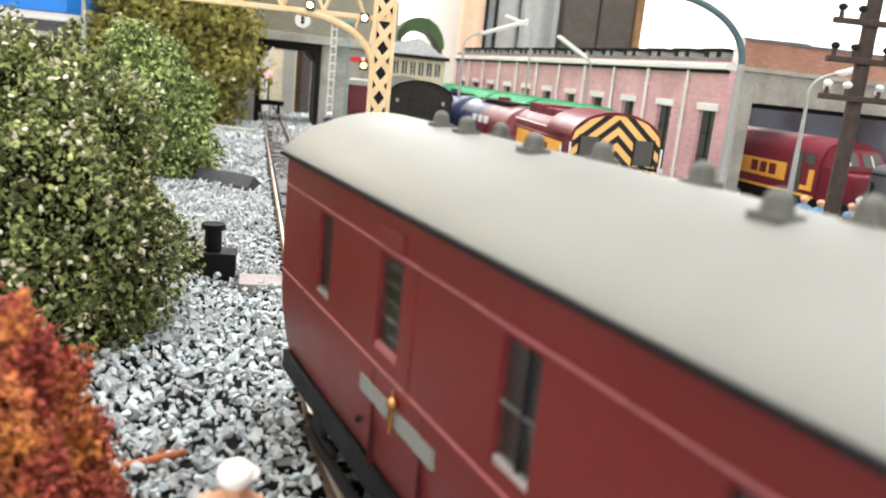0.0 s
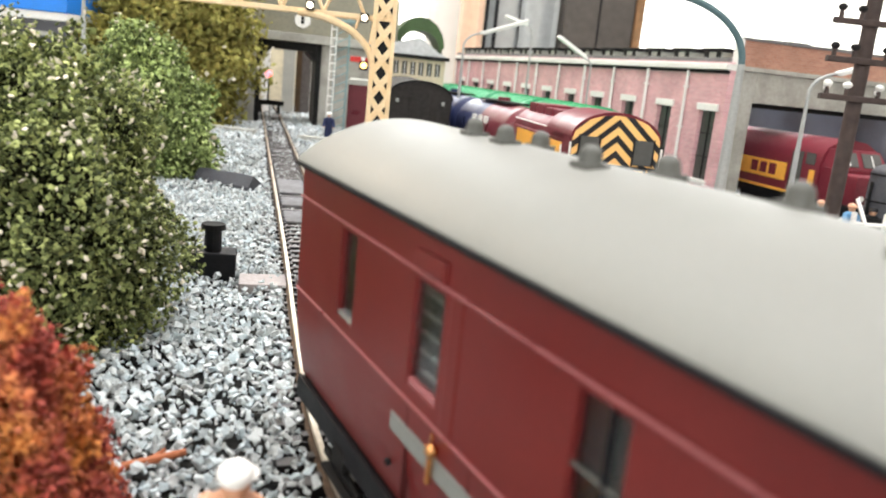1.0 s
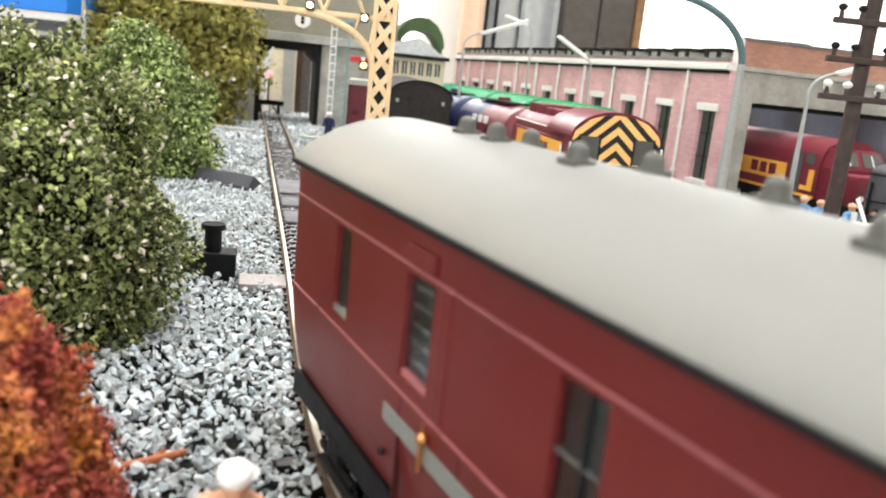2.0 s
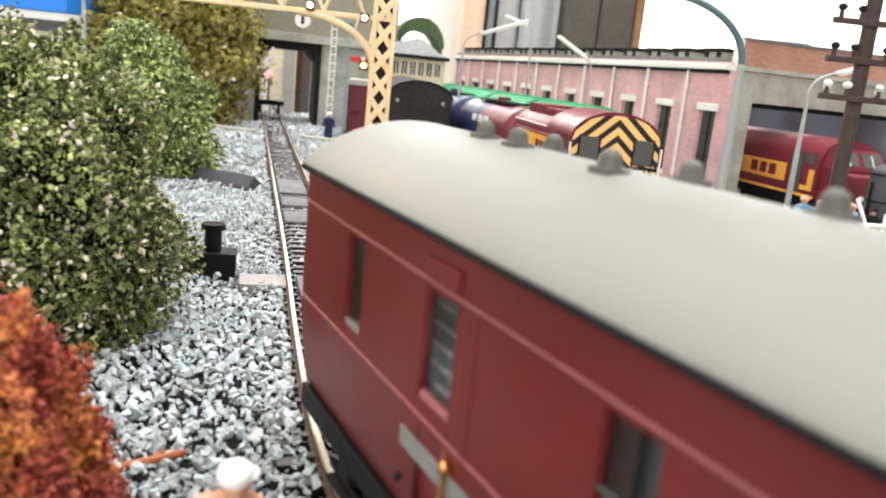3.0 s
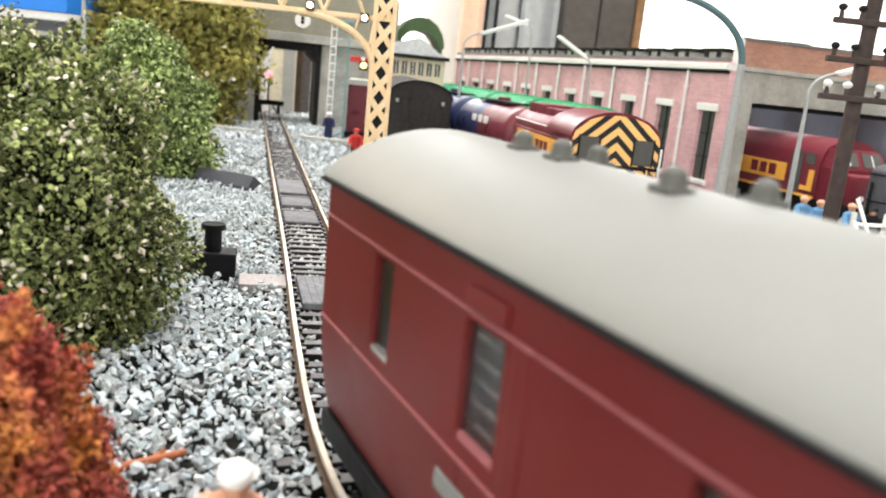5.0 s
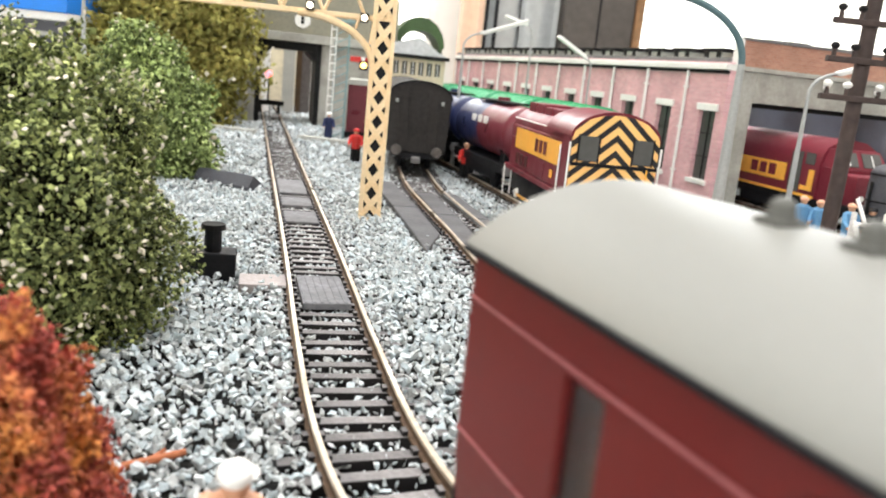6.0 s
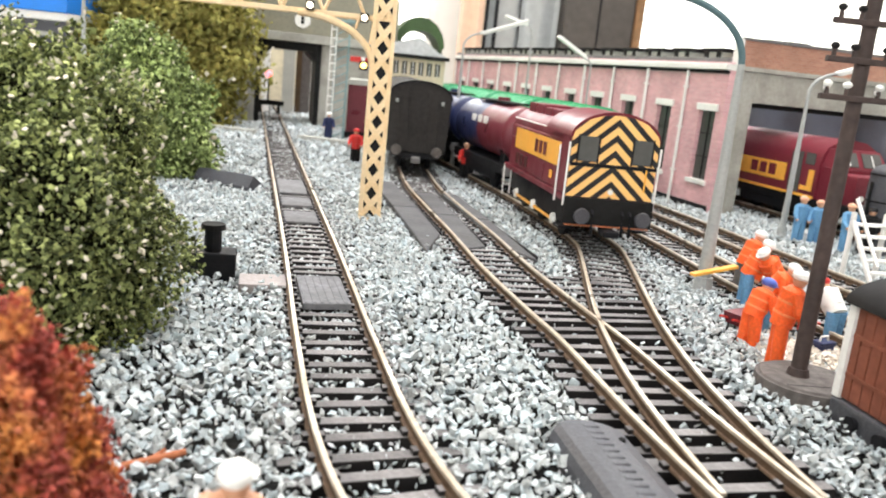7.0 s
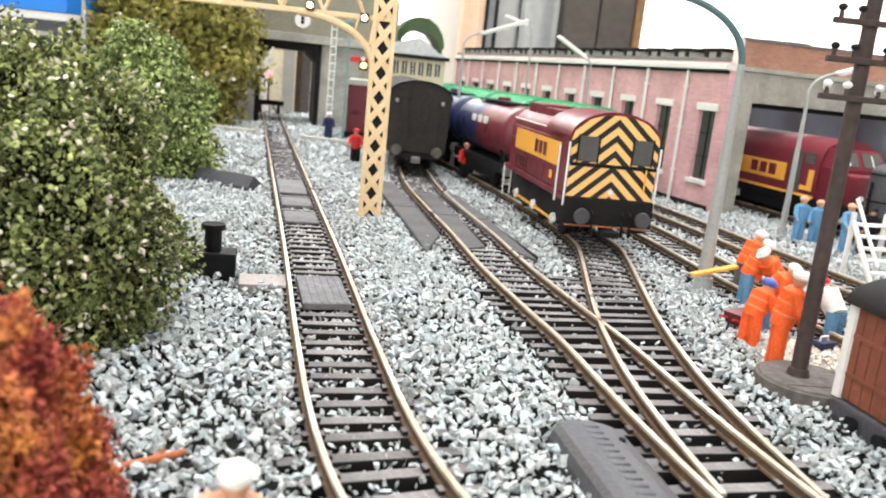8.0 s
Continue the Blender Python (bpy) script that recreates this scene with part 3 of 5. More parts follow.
        for sx in (-11.5, 11.5):
            part("buffer", rod(rod(B(), (sx, ym, 12.5), (sx, ym + sg * 4, 12.5), 1.3), (sx, ym + sg * 4, 12.5), (sx, ym + sg * 5, 12.5), 2.9, 2.7, 14), M_BLACK, e)
        part("gangway", box(B(), -6.5, 6.5, min(ym, ym + sg * 3.5), max(ym, ym + sg * 3.5), 14, 41, .6), M_BLACK, e)
    part("inner_lining", box(box(B(), -11.0, -10.2, -LEN + 2, -2, 11.5, 41), 10.2, 11.0, -LEN + 2, -2, 11.5, 41), M_LINING, c)
    part("floor_pan", box(B(), -14.8, 14.8, -LEN + .5, -.5, 7.0, 10.0, .3), M_DARK, c, "black solebar and floor")
    for s in (-1, 1):
        part("solebar", box(B(), min(s * 14.9, s * 15.7), max(s * 14.9, s * 15.7), -LEN, 0, 5.4, 8.9, .2), M_BLACK, c, "black solebar")
    for yb in (-36.0, -196.0):
        b = B()
        for sx in (-1, 1):
            box(b, min(sx * 13.2, sx * 14.6), max(sx * 13.2, sx * 14.6), yb - 24, yb + 24, 3.6, 7.4, .4)
        g = part("bogie", box(b, -13.2, 13.2, yb - 3, yb + 3, 4, 7.9, .3), M_BLACK, c)
        for sx in (-1, 1):
            for ya in (yb - 15, yb + 15):
                part("axlebox", box(B(), min(sx * 14.4, sx * 15.8), max(sx * 14.4, sx * 15.8), ya - 2.4, ya + 2.4, 3.4, 7.0, .5), M_DARK, g)
                part("leaf_spring", box(B(), min(sx * 14.4, sx * 15.4), max(sx * 14.4, sx * 15.4), ya - 7, ya + 7, 2.2, 3.3, .4), M_DARK, g)
            part("footboard", box(B(), min(sx * 14.6, sx * 16.4), max(sx * 14.6, sx * 16.4), yb - 20, yb + 20, 1.4, 2.0, .2), M_DARK, g)
        for ya in (yb - 15, yb + 15):
            b = B()
            for sx in (-8.4, 8.4):
                rod(b, (sx - 1.1, ya, 6.2), (sx + 1.1, ya, 6.2), 6.2, 6.2, 24)
            rod(b, (-11, ya, 6.2), (11, ya, 6.2), 1, 1, 8)
            part("wheelset", b, M_BLACK, g)
    # roof ventilators in two uneven rows
    for x, y in ((-.5, -22), (-1, -31), (6, -28), (-2.5, -50.5), (4, -54.5), (3, -71), (-4, -86), (2, -89), (-2, -118), (4, -124), (-2, -160), (4, -166), (-2, -200), (4, -212)):
        b = B()
        z = roof_z(x)
        box(b, x - 1.45, x + 1.45, y - 1.45, y + 1.45, z - .8, z + .45, .12)
        rod(b, (x, y, z + .4), (x, y, z + 1.2), 1.3, 1.15, 14)
        ball(b, (x, y, z + 1.2), 1.15, 14, 10, (1.0, 1.0, .9))
        part("ventilator", b, M_VENT, c, "domed grey roof ventilator", smooth=True)
    return c


COACH = coach()

# ---------------------------------------------------------------- brick engine shed
def chevron_mat():
    m = bpy.data.materials.new("black_and_yellow_chevrons")
    m.use_nodes = True
    n, ln = m.node_tree.nodes, m.node_tree.links
    co, sp = n.new("ShaderNodeTexCoord"), n.new("ShaderNodeSeparateXYZ")
    ln.new(co.outputs["Object"], sp.inputs[0])

    def op(kind, a, b=None):
        q = n.new("ShaderNodeMath")
        q.operation = kind
        for i, v in enumerate((a, b)):
            if v is None:
                continue
            if isinstance(v, (int, float)):
                q.inputs[i].default_value = v
            else:
                ln.new(v, q.inputs[i])
        return q.outputs[0]
    ax = op("ABSOLUTE", sp.outputs[0])
    f = op("FRACT", op("DIVIDE", op("ADD", op("MULTIPLY", ax, 0.88), sp.outputs[2]), 0.0056))
    s = op("GREATER_THAN", f, 0.47)
    mx = n.new("ShaderNodeMix")
    mx.data_type = "RGBA"
    mx.inputs["A"].default_value, mx.inputs["B"].default_value = (0.012, 0.012, 0.014, 1), (0.95, 0.55, 0.19, 1)
    ln.new(s, mx.inputs["Factor"])
    ln.new(mx.outputs["Result"], n["Principled BSDF"].inputs["Base Color"])
    n["Principled BSDF"].inputs["Roughness"].default_value = 0.4
    return m


M_CHEV = chevron_mat()
M_PALE = mat("pale_stone_paint", (0.42, 0.42, 0.38), 0.7, vary=0.15)
M_HOUSE = mat("cream_house_wall", (0.62, 0.55, 0.40), 0.7, vary=0.15, grain=300)
M_SLATE = mat("pale_slate", (0.50, 0.51, 0.52), 0.6, vary=0.2, grain=300)
M_SAND = mat("pale_sand", (0.66, 0.60, 0.52), 0.9, vary=0.2, bump=0.0, island=0.35)
M_KERB = mat("pinkish_concrete", (0.33, 0.295, 0.285), 0.8, vary=0.2)
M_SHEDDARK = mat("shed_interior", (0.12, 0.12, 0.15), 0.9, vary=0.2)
M_TINT = mat("dark_window_glass", (0.085, 0.085, 0.08), 0.12, vary=0.1, bump=0.0, grain=300)


def pierced(ys, zs, hole, x0, x1):
    """One welded wall skin between x0 and x1, with its openings left out."""
    b, seen = B(), {}

    def vert(x, y, z):
        if (x, y, z) not in seen:
            seen[(x, y, z)] = b.verts.new((x * MM, y * MM, z * MM))
        return seen[(x, y, z)]

    def solid(i, j):
        return 0 <= i < len(ys) - 1 and 0 <= j < len(zs) - 1 and not hole(ys[i], zs[j])
    for i in range(len(ys) - 1):
        for j in range(len(zs) - 1):
            if not solid(i, j):
                continue
            y0, y1, z0, z1 = ys[i], ys[i + 1], zs[j], zs[j + 1]
            for x in (x0, x1):
                b.faces.new([vert(x, y, z) for y, z in ((y0, z0), (y1, z0), (y1, z1), (y0, z1))])
            for di, dj, (p, q) in ((-1, 0, ((y0, z0), (y0, z1))), (1, 0, ((y1, z0), (y1, z1))), (0, -1, ((y0, z0), (y1, z0))), (0, 1, ((y0, z1), (y1, z1)))):
                if not solid(i + di, j + dj):
                    b.faces.new((vert(x0, *p), vert(x0, *q), vert(x1, *q), vert(x1, *p)))
    bmesh.ops.recalc_face_normals(b, faces=b.faces)
    return b


def shed():
    s = thing("engine_shed", "long pink brick engine shed with white pipes and open doorway", "building", m=at(143, 436, -5, 18.5))
    length, top = 470.0, 83.0
    wins = [(6.5 + 43 * i, 21.5 + 43 * i) for i in range(11)]
    b = pierced(sorted({0.0, length, *(v for w in wins for v in w)}), [0, 18, 57, top], lambda y0, z0: z0 == 18 and any(w[0] == y0 for w in wins), 0, 5)
    wall = part("wall", b, M_BRICKWALL, s)
    for i, (y0, y1) in enumerate(wins):
        w = part("window", box(B(), 2.6, 3.4, y0, y1, 18, 57), M_TINT, wall, "tall dark window")
        part("lintel", box(B(), -1.0, 2.4, y0 - 2, y1 + 2, 56.5, 60.5, .3), M_WHITE, w, "white stone lintel")
        part("sill", box(B(), -1.4, 2.4, y0 - 1.6, y1 + 1.6, 15.6, 18.2, .3), M_WHITE, w, "white stone sill")
        part("glazing_bar", box(B(), 2.0, 2.6, (y0 + y1) / 2 - .35, (y0 + y1) / 2 + .35, 18.2, 56.4), M_DARK, w)
        for z in (31, 44):
            part("glazing_bar", box(B(), 2.1, 2.6, y0, y1, z - .3, z + .3), M_DARK, w)
        p = part("downpipe", rod(B(), (-1.3, y1 + 14.5, 1), (-1.3, y1 + 14.5, top - 5), .95, .95, 10), M_WHITE, wall, "white drainpipe")
        for z in (20, 45, 68):
            part("bracket", box(B(), -2.5, 0, y1 + 13.2, y1 + 15.8, z, z + 1.2), M_WHITE, p)
    part("plinth", box(B(), -1.0, -.01, 0, length, 0, 5, .2), M_BLACK, wall, "dark plinth course")
    part("cornice", box(B(), -2.6, 6, -.2, length, top - 4.2, top - .8, .4), M_WHITE, s, "white painted cornice")
    # Dark strip put in as the cornice's shade on the wall.
    part("painted_eaves_shade", box(B(), -1.2, -.02, 0, length, top - 6, top - 4.3), M_DARK, s)
    for i in range(8):
        y = 4 + 58.5 * i
        part("roof", box(B(), .5, 180, y, y + 34, top - .7, top + 2.4, .5), M_GREYPL, s, "flat dark grey roof")
        sky_pane = part("roof_glazing", box(B(), 16, 180, y + 34.05, y + 58.4, top, top + .8), M_GLASS, s, "clear roof glazing")
        sky_pane.visible_shadow = False
        part("roof_edge", box(B(), .5, 15.9, y + 34.05, y + 58.4, top - .7, top + 2.3, .5), M_GREYPL, s)
    for i in range(15):
        y = 12 + 30 * i
        v = part("roof_light", box(B(), 2, 14, y, y + 16, top + 2.5, top + 5.6, .5), M_PALE, s, "low grey roof light box")
        part("cover", box(B(), 1, 15, y - 2, y + 18, top + 5.65, top + 7.6, .3), M_DARK, v)
        for yy in (y + 1, y + 12):
            part("vent_slot", box(B(), 1.2, 1.95, yy, yy + 3.4, top + 2.6, top + 5.5, .1), M_DARK, v)
    # end wall with the doorway
    part("pilaster", box(B(), 5.05, 16, -2, 4.5, 0, 80, .4), M_CONC, s, "grey concrete corner pillar")
    part("pilaster", box(B(), 130, 146, -2, 4.5, 0, 80, .4), M_CONC, s, "grey concrete corner pillar")
    part("lintel_beam", box(B(), 16.05, 130, -2, 4.5, 63, 79, .4), M_CONC, s, "grey concrete doorway lintel")
    part("ledge", box(B(), 4, 147, -4, 4.5, 79.1, 81.6, .4), M_CONC, s)
    b = part("parapet", box(B(), 5.05, 147, -1.5, 3.8, 81.7, 95, .2), M_BRICKTAN, s, "weathered tan brick parapet")
    for i in range(10):
        part("coping", box(B(), 4.4 + 14.3 * i, 18.4 + 14.3 * i, -2.2, 4.4, 95.05, 96.6 + (i % 3) * .3, .3), M_GREYPL, b)
    part("corner_edge", box(B(), 2.6, 5.0, -1.8, 3.5, 81.7, 96, .2), M_WHITE, b)
    for x in (60, 96):
        p = part("bracket_lamp", ball(B(), (x, -5, 75.5), 2.0, 12, 8), M_HAT, s, "small white globe lamp")
        part("arm", rod(B(), (x, -4, 77.5), (x, -2, 80), .4), M_BLACK, p)
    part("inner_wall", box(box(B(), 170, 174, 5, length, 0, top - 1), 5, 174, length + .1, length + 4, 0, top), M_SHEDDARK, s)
    part("door_rail", box(B(), 16.1, 130, 5, 7, 60.5, 62.9, .2), M_DARK, s)
    return s


shed()

# ---------------------------------------------------------------- rolling stock


def wheels(parent, ys, r=6.0, mat_=None):
    for y in ys:
        b = B()
        for sx in (-8.4, 8.4):
            rod(b, (sx - 1.1, y, r), (sx + 1.1, y, r), r, r, 20)
        rod(b, (-10, y, r), (10, y, r), .9, .9, 8)
        part("wheelset", b, mat_ or M_BLACK, parent)


def buffers(parent, y, sg, z=12.5, mat_=None):
    for sx in (-11.5, 11.5):
        p = part("buffer", rod(B(), (sx, y, z), (sx, y + sg * 4.2, z), 1.5, 1.2, 12), M_BLACK, parent)
        part("buffer_head", rod(B(), (sx, y + sg * 4.25, z), (sx, y + sg * 5.3, z), 3.0, 2.8, 18), mat_ or M_GREYPL, p, "worn grey buffer head")


def bars(parent, x, y0, z0, n, step, w, h, material):
    """A run of plain blocks in place of lettering, on a side at x."""
    for i in range(n):
        part("lettering", box(B(), x - .12, x + .12, y0 + i * step, y0 + i * step + w, z0, z0 + h), material, parent)


def shunter():
    c = thing("shunting_locomotive", "maroon diesel shunter with yellow stripe and chevron cab end", "locomotive", m=at(58.5, 288, 0, 9.5))
    # cab with its arched roof; origin at the cab end, body runs along +y
    def arch(w, z0, z1):
        return [(-w * math.cos(a), z0 + (z1 - z0) * math.sin(a)) for a in np.linspace(0, math.pi, 19)]
    wcab = 16.6
    part("cab", prism(B(), arch(wcab, 39.5, 49) + [(wcab, 19), (-wcab, 19)], 1.2, 12), M_LOCORED, c, smooth=True)
    part("cab_roof", prism(B(), arch(wcab + .5, 39.8, 49.7) + [(wcab - .4, 40), (-wcab + .4, 40)], .6, 34), M_LOCORED, c, smooth=True)
    e = part("cab_end", prism(B(), arch(wcab - .2, 39.4, 48.6) + [(wcab - .2, 18.5), (-wcab + .2, 18.5)], 0, 1.15), M_CHEV, c, "black and yellow chevron warning panel")
    for x in (-10.3, 10.3):
        w = part("window", box(B(), x - 3.6, x + 3.6, -.5, -.05, 31.5, 40.5, .3), M_TINT, e, "dark cab window")
        part("window_rim", box(box(B(), x - 4.1, x - 3.61, -.6, -.05, 31, 41), x + 3.61, x + 4.1, -.6, -.05, 31, 41), M_BLACK, w)
    part("centre_bar", box(B(), -wcab, wcab, -.35, -.05, 29.6, 30.9), M_BLACK, e)
    part("grab_rail", rod(B(), (12.5, -.8, 22), (12.5, -.8, 30), .35), M_YELLOW, e)
    part("lamp", rod(B(), (0, -.9, 21), (0, -.1, 21), 1.0), M_WHITE, e)
    # bonnet and side cases
    part("bonnet", prism(B(), arch(14.6, 38, 46.6) + [(14.6, 19), (-14.6, 19)], 12, 97), M_LOCORED, c, smooth=True)
    part("radiator", box(B(), -11, 11, 97.1, 99, 20, 43, .5), M_DARK, c)
    for y in (40, 53, 66, 80):
        part("hood_hatch", box(B(), -10, 7, y, y + 11, 44.0, 48.4 if y > 60 else 47.4, .6), M_LOCORED, c)
    for s in (-1, 1):
        k = part("side_case", box(B(), min(s * 12.6, s * 16.2), max(s * 12.6, s * 16.2), 12.1, 94, 19, 32, .4), M_LOCORED, c)
        part("stripe", box(B(), min(s * 16.25, s * 16.5), max(s * 16.25, s * 16.5), 13, 84, 27.5, 36.5), M_YELLOW, k, "bright yellow body stripe")
        part("upper_case", box(B(), min(s * 12.6, s * 16.2), max(s * 12.6, s * 16.2), 12.1, 94, 32.1, 37.5, .4), M_LOCORED, k)
        part("data_panel", box(B(), min(s * 16.62, s * 16.8), max(s * 16.62, s * 16.8), 20, 23.5, 22, 25), M_YELLOW, k, "small yellow data panel")
        part("cab_door", box(B(), min(s * 16.62, s * 16.85), max(s * 16.62, s * 16.85), 2.4, 9, 19.5, 40, .1), M_LOCORED, k)
        for y in (60, 68, 76):
            part("louvre", box(B(), min(s * 16.2, s * 16.6), max(s * 16.2, s * 16.6), y, y + 5, 20.8, 25.6, .15), M_MAROONDARK, k)
        part("bonnet_rail", rod(B(), (s * 15.2, 36, 40.5), (s * 15.2, 94, 40.5), .3), M_WHITE, c, "thin white bonnet handrail")
        part("ladder", rod(rod(rod(B(), (s * 13.4, 98.4, 3), (s * 13.4, 98.4, 18), .35), (s * 16.8, 98.4, 3), (s * 16.8, 98.4, 18), .35), (s * 13.4, 98.4, 8), (s * 16.8, 98.4, 8), .35), M_WHITE, c, "white front steps")
        bars(k, s * 16.55, 32, 29.4, 3, 6.5, 4.4, 5.2, M_TANKRED)
        part("case_door", box(B(), min(s * 16.2, s * 16.45), max(s * 16.2, s * 16.45), 34, 48, 20.5, 26), M_LOCORED, k)
        part("handrail", rod(B(), (s * 17.3, -.1, 15), (s * 17.3, -.1, 38), .4), M_WHITE, c, "white handrail")
        part("handrail", rod(B(), (s * 17.3, 11, 15), (s * 17.3, 11, 36), .4), M_WHITE, c, "white handrail")
        part("step", box(B(), min(s * 12, s * 17.2), max(s * 12, s * 17.2), 2, 9, 6, 7, .2), M_BLACK, c)
        part("outside_frame", box(B(), min(s * 11.2, s * 12.8), max(s * 11.2, s * 12.8), 6, 100, 6.5, 14.5, .4), M_BLACK, c)
        rodp = part("coupling_rod", box(B(), min(s * 13, s * 13.8), max(s * 13, s * 13.8), 24, 82, 5.0, 6.3, .3), M_YELLOW, c, "ochre side rod")
        for y in (22, 53, 84):
            part("crank", rod(B(), (s * 12.9, y, 6.2), (s * 14.2, y, 6.2), 2.2, 2.0, 12), M_WHITE, rodp)
    part("running_plate", box(B(), -17, 17, 1.2, 99, 16.4, 18.6, .3), M_LOCORED, c)
    part("buffer_beam", box(B(), -17, 17, -1.6, 1, 8.6, 18.3, .3), M_DARK, c, "dark buffer beam")
    part("lower_edge", box(B(), -16, 16, -1.7, 0, 8.0, 8.5), M_TWIG, c)
    for x in (-6.5, 5, 8):
        part("brake_hose", tube(B(), [(x, -1.6, 14), (x, -3.4, 13), (x, -3.6, 8), (x + .6, -2.6, 5)], .55, 8), M_BLACK, c)
    buffers(c, -1.6, -1, 12.3, M_MOTOR)
    part("coupling_hook", box(B(), -3, 3, -8, -1.7, 5.4, 7.6, .6), M_BLACK, c)
    wheels(c, (22, 53, 84), 6.4)
    return c


shunter()


def tank_wagon(m, first, second, label):
    c = thing("tank_wagon", label, "wagon", "tank wagons", m=m)
    part("tank", rod(B(), (0, 3, 30), (0, 47, 30), 14.4, 14.4, 32), first, c, smooth=True)
    for y, m_ in ((3, first), (91, second)):
        part("tank_end", ball(B(), (0, y, 30), 14.2, 24, 14, (1, .35, 1)), m_, c, smooth=True)
    part("tank_half", rod(B(), (0, 47.05, 30), (0, 91, 30), 14.4, 14.4, 32), second, c, smooth=True)
    part("manhole", rod(B(), (0, 47, 43.5), (0, 47, 47.5), 4, 3.6, 16), first, c)
    part("walkway", box(B(), -6, 6, 20, 74, 44.6, 45.6, .2), M_DARK, c)
    part("underframe", box(B(), -13, 13, 0, 94, 10, 14.5, .4), M_BLACK, c)
    for y in (8, 86):
        part("saddle", box(B(), -11, 11, y - 3, y + 3, 14.6, 20, .4), M_BLACK, c)
    buffers(c, 0, -1)
    wheels(c, (22, 72))
    for s in (-1, 1):
        for k in range(3):
            part("lettering", box(B(), min(s * 13.4, s * 14.3), max(s * 13.4, s * 14.45), 30 + k * 11, 36 + k * 11, 33, 36.8), M_WHITE, c, "plain white lettering block")
        part("axle_guard", box(B(), min(s * 10.4, s * 11.6), max(s * 10.4, s * 11.6), 14, 80, 5, 9.9, .3), M_BLACK, c)
    return c


def along(line, y):
    i = int(np.abs(line[:, 1] - y).argmin())
    j = max(0, i - 12)
    k = min(len(line) - 1, i + 12)
    d = line[j] - line[k]
    if d[1] < 0:
        d = -d
    return line[i][0], y, math.degrees(math.atan2(-d[0], d[1]))


for y, a, b_, lab in ((404, M_TANKRED, M_TANKBLUE, "maroon and navy tank wagon with white lettering blocks"), (506, M_TANKBLUE, M_TANKBLUE, "navy blue tank wagon behind the shunter"), (606, M_TANKBLUE, M_TANKRED, "navy and maroon tank wagon far along the siding")):
    x, yy, a_ = along(T3, y + 45)
    r = radians(a_)
    tank_wagon(at(x + math.sin(r) * 45, yy - math.cos(r) * 45, 0, a_), a, b_, lab)


def covered_wagon(m):
    c = thing("covered_wagon", "flat wagon with a bright green curved cover", "wagon", "green covered wagons", m=m)
    arc = [(-16 * math.cos(t), 38 + 10 * math.sin(t)) for t in np.linspace(0, math.pi, 21)]
    part("cover", prism(B(), arc + [(16, 26), (-16, 26)], 0, 84), M_GREEN, c, "ribbed bright green cover", smooth=True)
    for i in range(9):
        y = 2 + i * 10
        part("rib", prism(B(), [(x * 1.02, z + .5) for x, z in arc] + [(x, z) for x, z in arc[::-1]], y, y + 1), M_GREEN, c)
    part("body", box(B(), -15.8, 15.8, 0, 84, 14.1, 25.9, .4), M_TANKBLUE, c, "navy blue wagon body")
    part("underframe", box(B(), -12, 12, 0, 84, 10, 14, .4), M_BLACK, c)
    wheels(c, (16, 68))
    buffers(c, 0, -1)


for y in (412, 500, 588, 672):
    x, yy, a_ = along(T4, y)
    covered_wagon(at(x, yy, 0, a_))


def dark_coach():
    x, y, a_ = along(T2, 455)
    c = thing("black_coach", "matt black bogie van standing end on with grey buffers", "coach", m=at(x - 1, y, 0, a_))
    arc = [(-18 * math.cos(t), 42 + 9.5 * math.sin(t)) for t in np.linspace(0, math.pi, 25)]
    part("body", prism(B(), arc + [(17.6, 24), (16.6, 11), (-16.6, 11), (-17.6, 24)], 1, 210), M_VANBLACK, c, smooth=True)
    e = part("end_panel", prism(B(), [(x_ * .97, z - .6) for x_, z in arc] + [(17, 24), (16, 11.5), (-16, 11.5), (-17, 24)], 0, .95), M_VANBLACK, c)
    for x_ in (-11, -5.5, 5.5, 11):
        part("end_rib", box(B(), x_ - .4, x_ + .4, -.7, -.05, 13, 46), M_VANBLACK, e)
    for x_ in (-13, 13):
        part("lamp_iron", box(B(), x_ - .8, x_ + .8, -1.4, -.1, 39, 41, .2), M_POST, e)
    part("roof_edge", prism(B(), [(x_ * 1.03, z + .5) for x_, z in arc] + [(x_ * 1.0, z - .5) for x_, z in arc[::-1]], -.6, 1), M_BLACK, c)
    buffers(c, 0, -1, 12.5, M_BASEGREY)
    part("underframe", box(B(), -14, 14, .5, 208, 8, 10.9, .3), M_BLACK, c)
    part("coupling", box(B(), -2.5, 2.5, -7, 0, 6, 9, .5), M_GREYPL, c)
    wheels(c, (20, 48, 160, 188), 6.2)


dark_coach()


